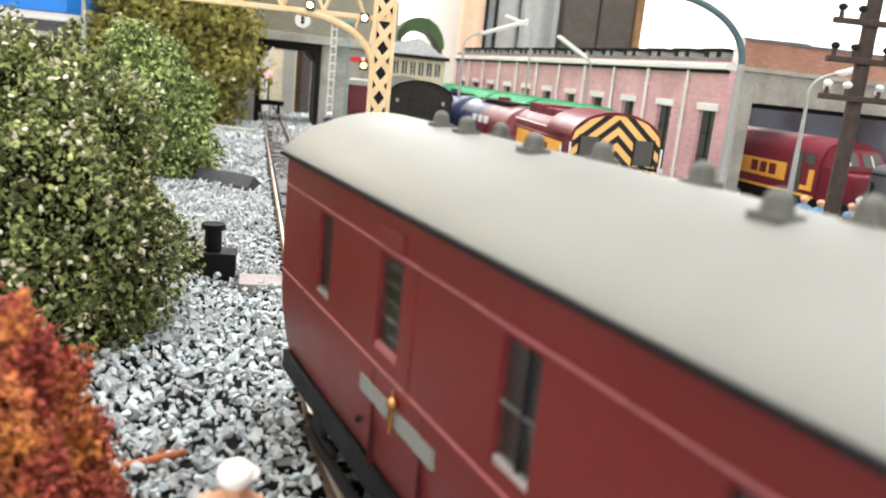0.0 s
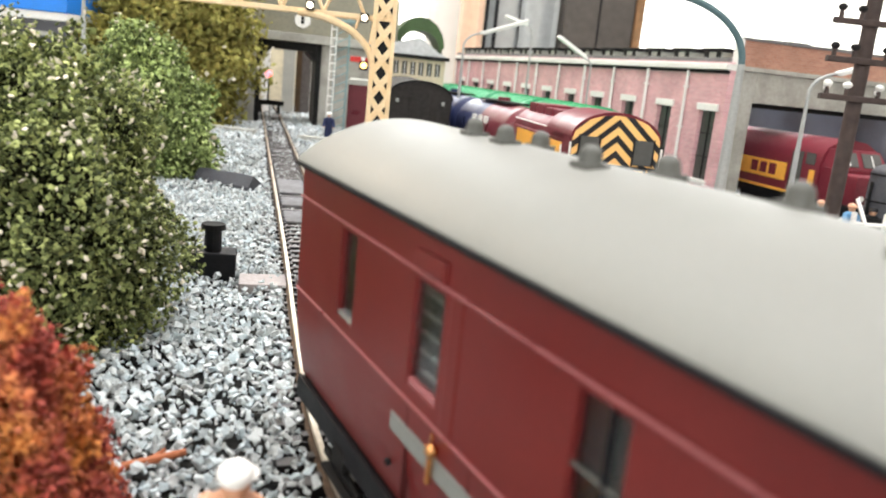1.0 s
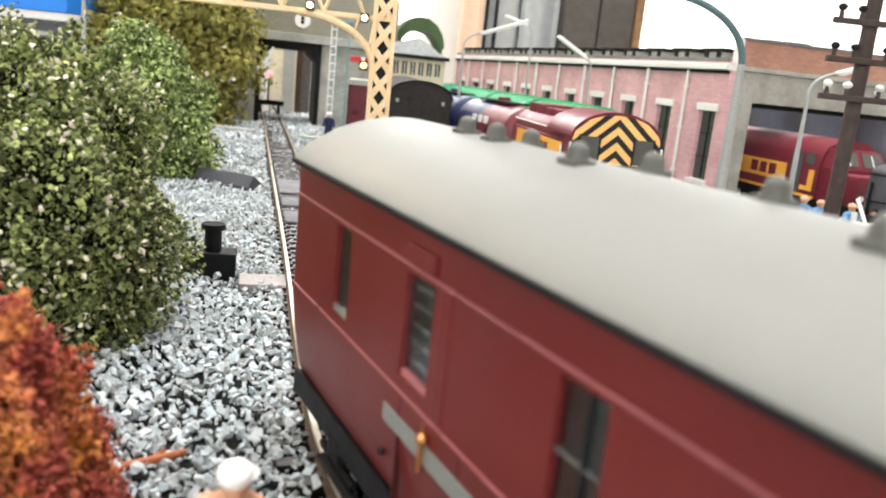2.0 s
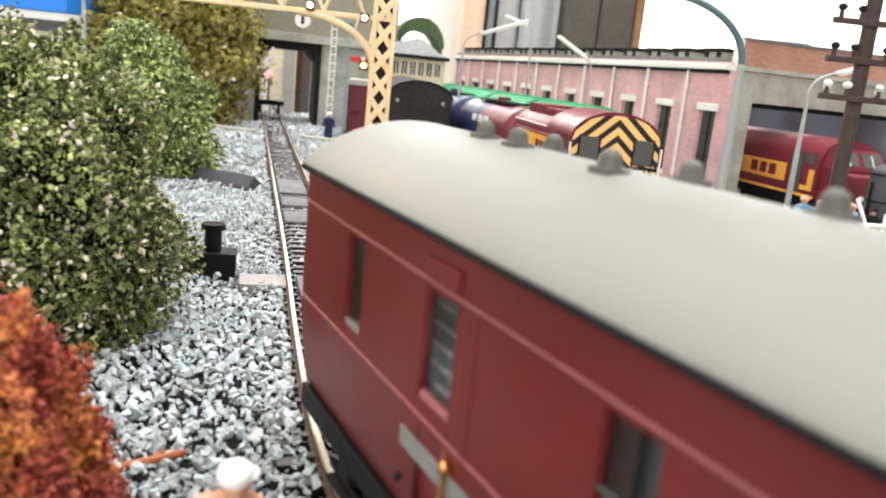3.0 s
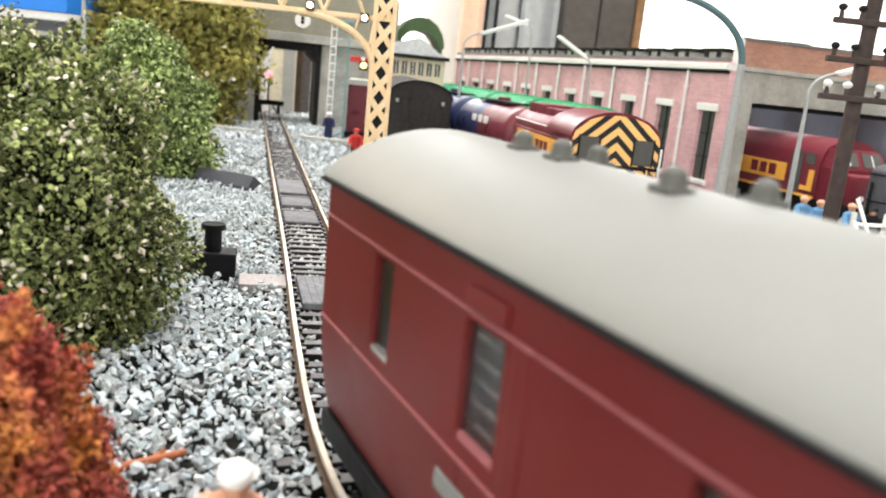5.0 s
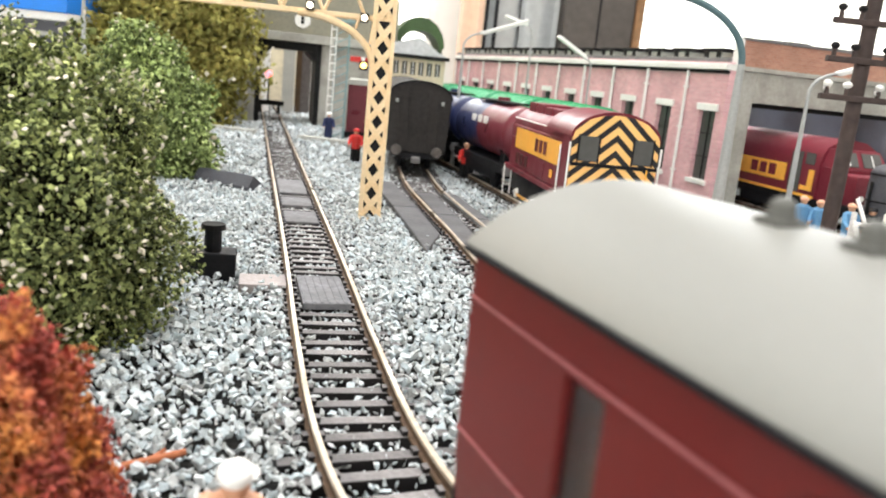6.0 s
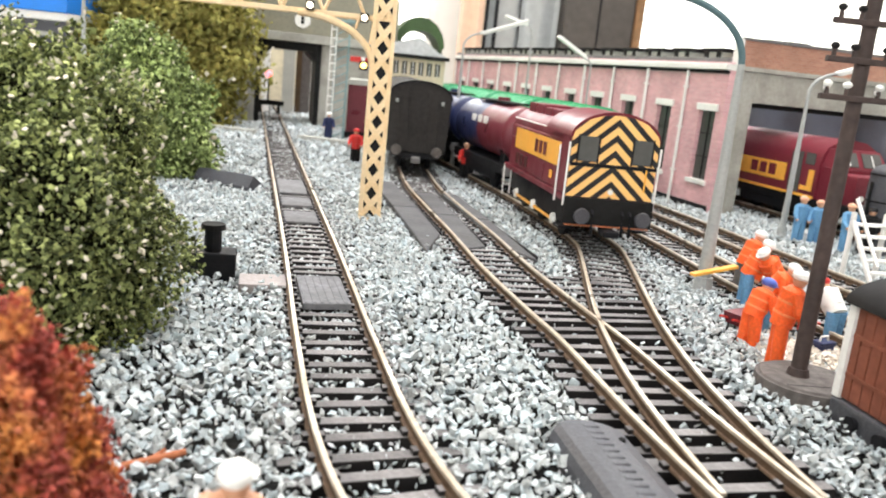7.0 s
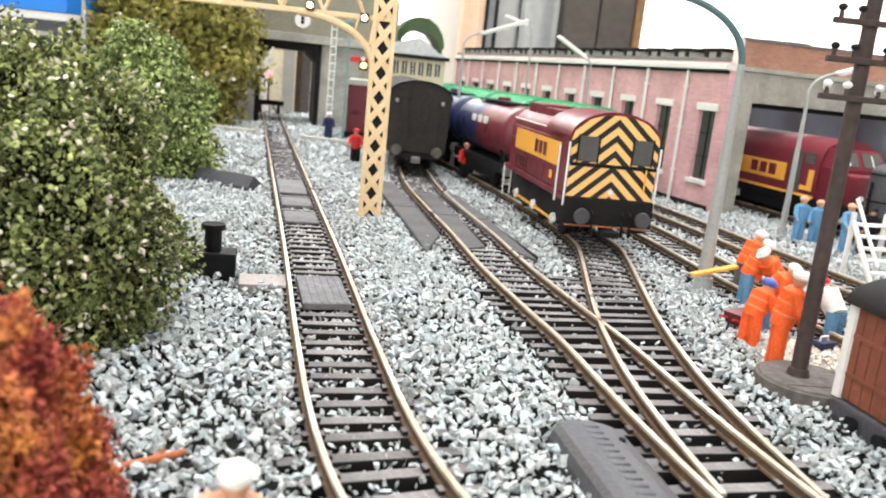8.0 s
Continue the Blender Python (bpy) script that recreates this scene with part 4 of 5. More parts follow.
def shed_loco():
    c = thing("diesel_locomotive", "glossy maroon diesel locomotive with broad yellow stripe in the shed", "locomotive", m=at(206, 402, 0, 15.5))
    sec = [(-17.5, 13), (-17.8, 30), (-17, 35.5), (-14.5, 40), (-8, 43.4), (0, 44.4), (8, 43.4), (14.5, 40), (17, 35.5), (17.8, 30), (17.5, 13)]
    part("body", prism(B(), sec, 9, 240), M_LOCORED, c, smooth=True)
    nose = [(-16.8, 13), (-17.0, 30), (17.0, 30), (16.8, 13)]
    part("cab_front", prism(B(), nose, 0, 8.9), M_LOCORED, c)
    part("nose", box(B(), -14.5, 14.5, -14, -.05, 13, 28.5, 2.2), M_LOCORED, c, "rounded maroon bonnet nose", smooth=True)
    b = B()
    lo = [b.verts.new(Vector(p) * MM) for p in ((-17, 0, 30.1), (17, 0, 30.1), (17, 9, 30.1), (-17, 9, 30.1))]
    hi = [b.verts.new(Vector(p) * MM) for p in ((-14, 6, 39.6), (14, 6, 39.6), (14, 9.0, 39.6), (-14, 9.0, 39.6))]
    for k in range(4):
        b.faces.new((lo[k], lo[(k + 1) % 4], hi[(k + 1) % 4], hi[k]))
    b.faces.new(hi)
    b.faces.new(lo[::-1])
    bmesh.ops.recalc_face_normals(b, faces=b.faces)
    n_ = part("windscreen_frame", b, M_LOCORED, c)
    slope = math.degrees(math.atan2(6, 9.5))
    for x in (-7.3, 7.3):
        w = part("windscreen", box(B(), x - 5.8, x + 5.8, -.55, -.1, 1.6, 9.6, .2, at(0, 0, 30.1, 0, -slope)), M_TINT, n_, "dark cab windscreen")
        part("wiper", box(B(), x - .2, x + .2, -.9, -.6, 1.8, 8.4, 0, at(0, 0, 30.1, 0, -slope)), M_WHITE, w)
    for s in (-1, 1):
        k = part("stripe", box(B(), min(s * 17.7, s * 18.1), max(s * 17.7, s * 18.1), 34, 236, 19, 28.5), M_YELLOW, c, "broad golden yellow stripe")
        bars(k, s * 18.2, 42, 21, 3, 8, 5.6, 6, M_LOCORED)
        part("cab_stripe", box(B(), min(s * 17.75, s * 18.1), max(s * 17.75, s * 18.1), 12, 21, 16.5, 18.8), M_YELLOW, c)
        part("cab_stripe", box(B(), min(s * 17.75, s * 18.1), max(s * 17.75, s * 18.1), 12, 16, 18.85, 27.5), M_YELLOW, c)
        part("lower_line", box(B(), min(s * 17.5, s * 17.9), max(s * 17.5, s * 17.9), 10, 236, 13, 14.4), M_YELLOW, c)
        part("cab_window", box(B(), min(s * 17.6, s * 18.0), max(s * 17.6, s * 18.0), 13, 20, 30, 36, .1), M_TINT, c)
        part("cab_door", box(B(), min(s * 17.7, s * 18.0), max(s * 17.7, s * 18.0), 22.3, 31, 15, 36, .1), M_TINT, c, "dark open cab door")
        part("bogie", box(B(), min(s * 11, s * 13.5), max(s * 11, s * 13.5), 14, 76, 3, 10, .5), M_BLACK, c)
        part("headlamp", rod(B(), (s * 10.5, -14.9, 17.5), (s * 10.5, -14.05, 17.5), 1.4, 1.4, 12), M_HAT, c)
    part("underframe", box(B(), -15, 15, -13, 238, 8, 12.9, .3), M_BLACK, c)
    buffers(c, -14, -1)
    wheels(c, (24, 45, 66, 180, 201, 222), 6.6)
    return c


shed_loco()

# ---------------------------------------------------------------- bridge, gantry, masts, lamps


def bridge():
    s = thing("road_bridge", "grey concrete bridge with a square track opening", "bridge", m=at(-150, 738, -5, 14))
    part("pier", box(B(), -75, -36, 0, 60, 0, 78, .8), M_CONC, s)
    part("pier", box(B(), 22, 78, 0, 60, 0, 84, .8), M_CONC, s)
    part("inner_lining", box(B(), 17.5, 21.9, -.5, 60, 0, 76, .4), M_DARK, s, "dark tunnel lining")
    part("inner_lining", box(B(), -35.9, -31.5, -.5, 60, 0, 76, .4), M_DARK, s, "dark tunnel lining")
    part("soffit", box(B(), -31.4, 17.4, -.5, 60, 69, 76, .4), M_DARK, s, "dark tunnel lining")
    for s0 in (-1, 1):
        x = -31.4 if s0 < 0 else 17.4
        part("corner_fillet", prism(B(), [(x, 68.9), (x - s0 * 9, 68.9), (x, 60)], 0, 58), M_DARK, s)
    part("deck_beam", box(B(), -90, 90, -3, 66, 84.1, 106, .8), M_STONEY, s, "olive grey stone deck beam")
    part("string_course", box(B(), -90, 90, -6, 66, 76.2, 84, .8), M_CONC, s)
    p = part("round_sign", rod(B(), (3, -4.2, 96), (3, -3.1, 96), 7, 7, 28), M_WHITE, s, "round white sign with a dark bar")
    part("sign_mark", box(B(), 1.6, 4.4, -4.6, -4.25, 92.5, 99.5, .1), M_DARK, p)
    part("parapet", box(B(), -90, 90, -2, 2, 106.1, 122, .6), M_STONEY, s)
    return s


bridge()
tagged(part("backdrop", box(B(), -330, -90, 985, 990, -5, 160), M_HOUSE), "pale backscene board beyond the bridge", "board", kind="structure")
for x, y, w, col, lab in ((-212, 880, 4, M_WHITE, "white painted upright panel beyond the bridge"), (-189, 890, 6.5, M_PALE, "pale grey upright panel beyond the bridge"), (-180, 902, 3.5, M_BARK, "brown upright panel beyond the bridge"), (-172, 900, 5, M_BASEGREY, "tan upright panel beyond the bridge"), (-166, 905, 2.5, M_WHITE, "thin white upright panel beyond the bridge"), (-157, 902, 4, M_TANKRED, "dark red upright panel beyond the bridge")):
    p = thing("trackside_panel", lab, "panel", "panels beyond the bridge", m=at(x, y, -5))
    part("board", box(B(), -w, w, 0, 3, 0, 92, .4), col, p)
    part("foot", box(B(), -w, w, -4, 8, 0, 2, .3), M_DARK, p)

p = thing("buffer_stop", "small dark buffer stop with glowing red lamp", "buffer stop", m=at(-190, 812, -4, 12))
part("beam", box(B(), -14, 14, 0, 4, 12, 17, .5), M_DARK, p)
for x in (-9, 9):
    part("post", box(B(), x - 1.5, x + 1.5, 0, 4, 0, 11.9, .3), M_DARK, p)
part("lamp_post", rod(B(), (-2, 2, 17), (-2, 2, 40), 1), M_DARK, p)
part("lamp", ball(B(), (-2, 1, 43), 3.2, 14, 10), M_REDLAMP, p, "glowing red lamp")


def gantry():
    g = thing("lattice_gantry", "cream painted lattice gantry with a braced beam over the track", "gantry", m=at(-32.1, 324, -5, 8))
    h, w = 108.0, 3.7
    base = part("foot", box(B(), -5.5, 5.5, -5.5, 5.5, 0, 1.6, .3), M_CREAM, g)
    for sx in (-1, 1):
        for sy in (-1, 1):
            part("post", box(B(), sx * w - .8, sx * w + .8, sy * w - .8, sy * w + .8, 1.6, h, .12), M_CREAM, g)
    # Black box inside the posts; the lattice openings come out dark.
    part("core", box(B(), -2.7, 2.7, -2.7, 2.7, 1.6, h), M_BLACK, g, "black box filling the lattice")
    k, step = 11, (h - 2) / 11
    half = math.hypot(2 * w, step) / 2
    b = box(B(), -1.2, 1.2, -.3, .3, -half, half)
    me = bpy.data.meshes.new("brace")
    b.to_mesh(me)
    b.free()
    me.materials.append(M_CREAM)
    lean = math.degrees(math.atan2(2 * w, step))
    for i in range(k):
        z = 2 + step * (i + .5)
        for face in range(4):
            for sg in (-1, 1):
                m = Matrix.Rotation(radians(90 * face), 4, "Z") @ at(0, -w - .2 * sg, z) @ Matrix.Rotation(radians(lean * sg), 4, "Y")
                share("brace", me, g, m)
    # beam: two chords each side, webs and a curved bracket
    beam = part("beam", B(), M_CREAM, g)
    for y in (-3, 3):
        for z in (80.5, 100):
            part("chord", box(B(), -150, 4, y - .6, y + .6, z - .9, z + .9, .15), M_CREAM, beam)
        for i in range(9):
            x = -8 - i * 16
            part("web", rod(B(), (x, y, 81), (x - 8, y, 99.5), .6, .6, 6), M_CREAM, beam)
            part("web", rod(B(), (x - 8, y, 99.5), (x - 16, y, 81), .6, .6, 6), M_CREAM, beam)
        pts = [(-3.7 - 30 * (1 - math.cos(t)), y, 62 + 18 * math.sin(t)) for t in np.linspace(0, math.pi / 2, 12)]
        part("curved_bracket", tube(B(), pts, 1.3, 8), M_CREAM, beam)
        for x, z in ((-5, 72), (-11, 77.5)):
            part("strut", rod(B(), (x + 1, y, 80), (x, y, z - 1.5), .55, .55, 6), M_CREAM, beam)
    for x, z, m_ in ((-29, 82.5, M_WARMLAMP), (-8, 80, M_WARMLAMP), (-7, 62, M_AMBER)):
        l = part("lamp_box", box(B(), x - 1.6, x + 1.6, -6, -3.7, z - 1.8, z + 1.8, .4), M_BLACK, g)
        part("lamp_lens", ball(B(), (x, -6.1, z), 1.25, 12, 8, (1, .6, 1)), m_, l, "small glowing lamp lens")
    return g


gantry()


def lattice_mast():
    g = thing("signal_mast", "pale grey lattice signal mast with ladder", "mast", m=at(-93, 628, -5, 12))
    for x in (-5, 5):
        part("post", box(B(), x - .8, x + .8, -.8, .8, 0, 98, .2), M_TEAL, g)
        part("ladder_rail", box(B(), x * .4 - 7 - .4, x * .4 - 7 + .4, -3, -2.2, 0, 92), M_WHITE, g)
    for i in range(14):
        part("rung", box(B(), -9.4, -4.6, -2.9, -2.3, 4 + i * 6.3, 5 + i * 6.3), M_WHITE, g)
        part("brace", rod(B(), (-5, 0, 4 + i * 6.6), (5, 0, 9 + i * 6.6), .5, .5, 6), M_TEAL, g)
    part("platform", box(B(), -10, 8, -6, 5, 92, 94, .3), M_TEAL, g)
    s = part("signal_arm", box(B(), 6.5, 22, -1.4, -.6, 64, 68, .3), M_RED, g, "red and white signal arm")
    part("signal_tip", box(B(), 15, 18, -1.6, -1.45, 64.2, 67.8), M_WHITE, s)


lattice_mast()


def street_lamp(x, y, h, dx, dz, rz, thick, head=None, tone=None, label="tall grey street lamp with a curved arm"):
    c = thing("street_lamp", label, "lamp", "street lamps", m=at(x, y, -5, rz))
    part("post", rod(B(), (0, 0, 0), (0, 0, h), thick * 1.1, thick * .52, 14), M_POST, c, smooth=True)
    part("base", rod(B(), (0, 0, 0), (0, 0, 6), thick * 1.6, thick * 1.4, 14), M_POST, c)
    pts = [(dx * (1 - math.cos(t)) / .733, 0, h + dz * math.sin(t) / .964) for t in np.linspace(0, 1.3, 12)]
    part("arm", tube(B(), pts, thick * .5, 10), tone or M_POST, c, smooth=True)
    ex, _, ez = pts[-1]
    hx, hz = head or (dx * .5, dz * .15)
    a = math.degrees(math.atan2(-hz, hx))
    m = at(ex, 0, ez, 0, 0, a)
    ln_ = math.hypot(hx, hz)
    hd = part("lamp_head", box(B(), 0, ln_, -1.7, 1.7, -.9, 1.1, .5, m), tone or M_WHITE, c, "long lamp head")
    part("lens", box(B(), 2, ln_ - 1, -1.2, 1.2, -1.4, -.95, 0, m), M_HAT if tone is None else M_BRASS, hd)


# Teal is the head's own; on the arm it paints in backlit shade.
street_lamp(86, 253, 74, -20, 18, 0, 2.1, (-14, 7), M_HEADTEAL, "tall grey street lamp, teal head, arm coloured dark as if backlit")
street_lamp(163, 381, 70, 12, 10, 8, 1.5, (9, 3))
street_lamp(0, 520, 80, 10, 9, 8, 1.4, (30, 11))
street_lamp(82, 520, 74, -3, 6, 8, 1.0, (-21, 12))
street_lamp(-255, 545, 86, 20, 12, 5, 2.4)
street_lamp(50, 610, 95, -4, 8, 0, 1.2, (-18, 5))


def telegraph_pole():
    c = thing("telegraph_pole", "dark brown telegraph pole with crossarms and pale insulators", "pole", m=at(82, 169, -5, 4))
    b = part("base", rod(B(), (2, -1, 0), (2, -1, 4.0), 11.6, 11.2, 40), M_BASEGREY, c, "round weathered grey base disc")
    part("base_rim", rod(B(), (2, -1, 4.02), (2, -1, 4.5), 10.6, 10.2, 40), M_BASEGREY, b)
    part("base_crack", box(B(), -6, 5, -7.2, -6.9, 4.3, 4.54), M_DARK, b)
    part("collar", rod(B(), (0, 0, 4.5), (0, 0, 6.2), 2.5, 2.1, 16), M_WOODPOLE, b)
    part("shaft", rod(B(), (0, 0, 4.5), (0, 0, 100), 1.75, 1.45, 16), M_WOODPOLE, c, smooth=True)
    for z in (65.5, 73, 80.5, 91):
        a = part("crossarm", box(B(), -9, 9, -2.9, -1.6, z - .6, z + .6, .2), M_WOODPOLE, c)
        for x in (-7.6, -3.4, 3.4, 7.6):
            i = part("insulator", rod(B(), (x, -2.2, z + .6), (x, -2.2, z + 2.2), .5, .4, 8), M_WOODPOLE, a)
            part("insulator_cap", ball(B(), (x, -2.2, z + 2.6), .95, 10, 6, (1, 1, .8)), M_DARK if z > 70 else M_HAT, i, "small insulator cap")


telegraph_pole()

# ---------------------------------------------------------------- foliage


def foliage(name, label, c, radii, n, leaf, size, seed, flowers=0, lump=0.16, cone=0.0, sub="foliage", petal=None, core=None, lo=.62):
    """A shrub or tree: stem, limbs and a lumpy crown of many small bits."""
    t = thing(name, label, "shrub" if name.endswith("bush") else "tree", m=at(c[0], c[1], -5))
    r = np.random.default_rng(seed)
    rx, ry, rz = radii
    ax = r.normal(size=(26, 3))
    ax /= np.linalg.norm(ax, axis=1)[:, None]
    amp = r.uniform(.3, 1, 26)
    tuft = r.normal(size=(170, 3))
    tuft /= np.linalg.norm(tuft, axis=1)[:, None]

    def shell(k, lo, hi):
        u = r.normal(size=(k, 3))
        u /= np.linalg.norm(u, axis=1)[:, None]
        f = 1 + lump * (np.exp(14 * (u @ ax.T - 1)) * amp).sum(1) + .13 * np.exp(110 * (u @ tuft.T - 1)).sum(1) + r.normal(size=k) * .03
        p = u * f[:, None] * r.uniform(lo, hi, k)[:, None] ** .6
        taper = 1 - cone * np.clip((p[:, 2] + 1) / 2, 0, 1)
        p[:, :2] *= taper[:, None]
        p = p * (rx, ry, rz)
        p[:, 2] += c[2]
        return p[p[:, 2] > 1]
    p = shell(n, lo, 1.03)
    v, f = chips(r, p * MM, r.uniform(.55, 1.35, len(p)) * size * MM, "octa", .4, .4)
    tagged(heap(sub, v, f, leaf, t), kind="stuff")
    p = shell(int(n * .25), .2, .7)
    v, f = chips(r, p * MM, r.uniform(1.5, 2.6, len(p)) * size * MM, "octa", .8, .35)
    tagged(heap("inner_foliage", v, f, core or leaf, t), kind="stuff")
    if flowers:
        p = shell(flowers, .98, 1.06)
        v, f = chips(r, p * MM, r.uniform(.6, 1.25, len(p)) * size * 1.15 * MM, "octa", .6, .35)
        tagged(heap("blossom", v, f, petal or M_FLOWER, t, "tiny pale blossoms"), kind="stuff")
    part("trunk", rod(B(), (0, 0, 0), (0, 0, c[2]), rx * .09, rx * .05, 8), M_BARK, t)
    rr = random.Random(seed)
    for i in range(7):
        a = i * .9 + rr.random()
        part("limb", rod(B(), (0, 0, c[2] * (.3 + .08 * i)), (math.cos(a) * rx * .6, math.sin(a) * ry * .6, c[2] * (.7 + .1 * i)), rx * .035, rx * .015, 6), M_BARK, t)
    return t


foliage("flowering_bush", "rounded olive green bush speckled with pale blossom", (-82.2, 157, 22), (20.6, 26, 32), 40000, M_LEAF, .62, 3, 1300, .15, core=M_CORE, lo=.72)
foliage("conifer_bush", "pointed bright green bush beside the track", (-146, 375, 29), (31.5, 31, 32), 20000, M_LEAF2, 1.15, 5, 200, .15, .3)
foliage("olive_tree", "tall dark olive foam tree by the bridge", (-240, 655, 68), (62, 50, 74), 18000, M_LEAF3, 2.2, 8, 150, .2, .12)
foliage("olive_tree", "tall dark olive foam tree beyond the bushes", (-300, 610, 35), (50, 40, 40), 12000, M_LEAF3, 2.2, 9, 0, .2, .12)
foliage("autumn_bush", "orange and red autumn foam bush", (-46.5, 80, 12), (10.5, 12, 16.5), 17000, M_RUST, .52, 11, 0, .2, .35)
foliage("straw_bush", "pale straw coloured bush tuft", (-226, 330, 40), (20, 18, 27), 4000, M_FLOWER, 1.4, 12, 0, .2, .2)


# ---------------------------------------------------------------- toy figures, each one plain mesh
def figure(x, y, rz, top, legs, hat, label, bend=0.0, reach=0.6, tall=1.0, z=-4.4, carry=False):
    b = B()
    h = 22.5 * tall
    lean = Matrix.Translation((0, 0, .46 * h * MM)) @ Matrix.Rotation(radians(bend), 4, "X") @ Matrix.Translation((0, 0, -.46 * h * MM))
    for sx in (-1, 1):
        rod(b, (sx * 1.6, .4 * sx, 1.0), (sx * 1.2, 0, .48 * h), 1.45, 1.85, 10, 1)
        ball(b, (sx * 1.6, -.7 + .4 * sx, .7), 1.1, 8, 6, (.9, 1.5, .65), 4)
    low = set(b.verts)
    rod(b, (0, 0, .45 * h), (0, 0, .8 * h), 2.75, 3.15, 12, 0)
    ball(b, (0, 0, .8 * h), 3.05, 12, 6, (1, .75, .45), 0)
    for lev in (.56, .68):
        rod(b, (0, 0, lev * h), (0, 0, lev * h + .6), 3.05, 3.1, 12, 5)
    for sx in (-1, 1):
        e = (sx * 3.9, -1.0 - 1.6 * reach, .62 * h)
        rod(b, (sx * 2.8, 0, .79 * h), e, 1.25, 1.1, 8, 0)
        w = (sx * (2.6 if reach > .5 else 3.7), -1.5 - 4.5 * reach, .50 * h + 2.2 * reach)
        rod(b, e, w, 1.1, .85, 8, 0)
        ball(b, w, .8, 8, 6, (1, 1, 1), 2)
    rod(b, (0, 0, .8 * h), (0, -.1, .86 * h), .8, .8, 8, 2)
    ball(b, (0, -.2, .91 * h), 1.65, 12, 10, (.9, 1, 1.12), 2)
    ball(b, (0, 0, .955 * h), 1.95, 14, 8, (1, 1.1, .72), 3)
    rod(b, (0, -.5, .945 * h), (0, -.5, .955 * h), 2.2, 2.1, 14, 3)
    up = [v for v in b.verts if v not in low]
    bmesh.ops.transform(b, matrix=lean, verts=up)
    ob = part("toy_figure", b, [top, legs, M_SKIN, hat, M_BLACK, M_BAND if top is M_ORANGE else top], None, "", True)
    ob.matrix_world = at(x, y, z, rz)
    return tagged(ob, label, "figure", "toy workmen")


figure(82.0, 182, 75, M_ORANGE, M_ORANGE, M_HAT, "plastic figure in orange suit and white helmet standing", 11, .6, 1.12)
figure(81.5, 198, 110, M_ORANGE, M_ORANGE, M_BLUECAP, "plastic figure in orange suit with a blue helmet", 22, .7, .84)
figure(91, 213, 60, M_ORANGE, M_BLUE, M_HAT, "plastic figure in orange jacket bending forward", 30, .9, .98)
figure(95, 240, 80, M_ORANGE, M_BLUE, M_HAT, "plastic figure in orange jacket carrying a plank", 24, 1.0, 1.0)
figure(103, 236, 280, M_ORANGE, M_ORANGE, M_HAT, "plastic figure in orange suit stooping", 38, .8, .98)
figure(99, 255, 100, M_ORANGE, M_GREYPL, M_HAT, "plastic figure in orange jacket lifting a plank", 22, .9, 1.0)
figure(108, 208, 200, M_WHITE, M_BLUE, M_RED, "plastic figure in white shirt crouching by rubble", 45, .8, .86)
figure(165, 368, 10, M_BLUE, M_BLUE, M_SKIN, "plastic figure in pale blue overalls standing", 0, .3, 1.0)
figure(172, 366, -20, M_BLUE, M_BLUE, M_SKIN, "plastic figure in pale blue overalls standing", 0, .3, .96)
figure(180, 353, 15, M_BLUE, M_BLUE, M_SKIN, "plastic figure in pale blue overalls with folded arms", 0, .5, 1.02)
figure(188, 350, -10, M_DARK, M_DARK, M_BLACK, "plastic figure in black clothes standing", 0, .3, 1.0)
figure(-97, 612, 10, M_TANKBLUE, M_TANKBLUE, M_HAT, "plastic figure in navy blue clothes standing", 0, .3, 1.05)
figure(-61, 497, 0, M_RED, M_DARK, M_RED, "plastic figure in red jacket beside the track", 0, .5, 1.0)
figure(8, 474, 0, M_RED, M_DARK, M_SKIN, "plastic figure in red jacket beside the coach", 0, .5, 1.0)
figure(-18.2, 71.5, 170, M_SKIN, M_TWIG, M_HAT, "plastic figure with white helmet and tan jacket", 0, .5, .98)

# ---------------------------------------------------------------- trackside things
p = thing("plank", "bright yellow plank carried by two figures", "plank", m=at(88, 250, 4, 205, 0, 8))
part("board", box(B(), -9, 9, -1.2, 1.2, -.5, .5, .15), M_YELLOW, p)

p = thing("wheelbarrow", "small red wheelbarrow with rubble", "wheelbarrow", m=at(84, 211, -4.5, 35))
b = prism(B(), [(-4.5, 6), (4.5, 6), (3, 2.4), (-2.6, 2.4)], -3, 3)
part("tray", b, M_TANKRED, p)
for s in (-2, 2):
    part("shaft", rod(B(), (-7, s, 5), (4, s, 2.4), .35), M_RED, p)
    part("leg", rod(B(), (-3, s, 0.2), (-2.4, s, 3), .35), M_DARK, p)
part("wheel", rod(B(), (5.5, -.6, 1.6), (5.5, .6, 1.6), 1.6, 1.6, 14), M_BLACK, p)

r_ = np.random.default_rng(21)
q = r_.normal(size=(900, 2)) * (7.5, 9) + (95, 192)
q = q[np.linalg.norm(q - np.array((82, 169)), axis=1) > 13]
v_, f_ = chips(r_, np.c_[q, -3.4 + 1.6 * np.exp(-((q - np.array((95, 192))) ** 2).sum(1) / 90)] * MM, r_.uniform(.5, 1.2, len(q)) * MM, "octa", .7, .4)
tagged(heap("rubble", v_, f_, M_SAND), "pale sandy rubble spread beside the telegraph pole", "rubble", kind="stuff")
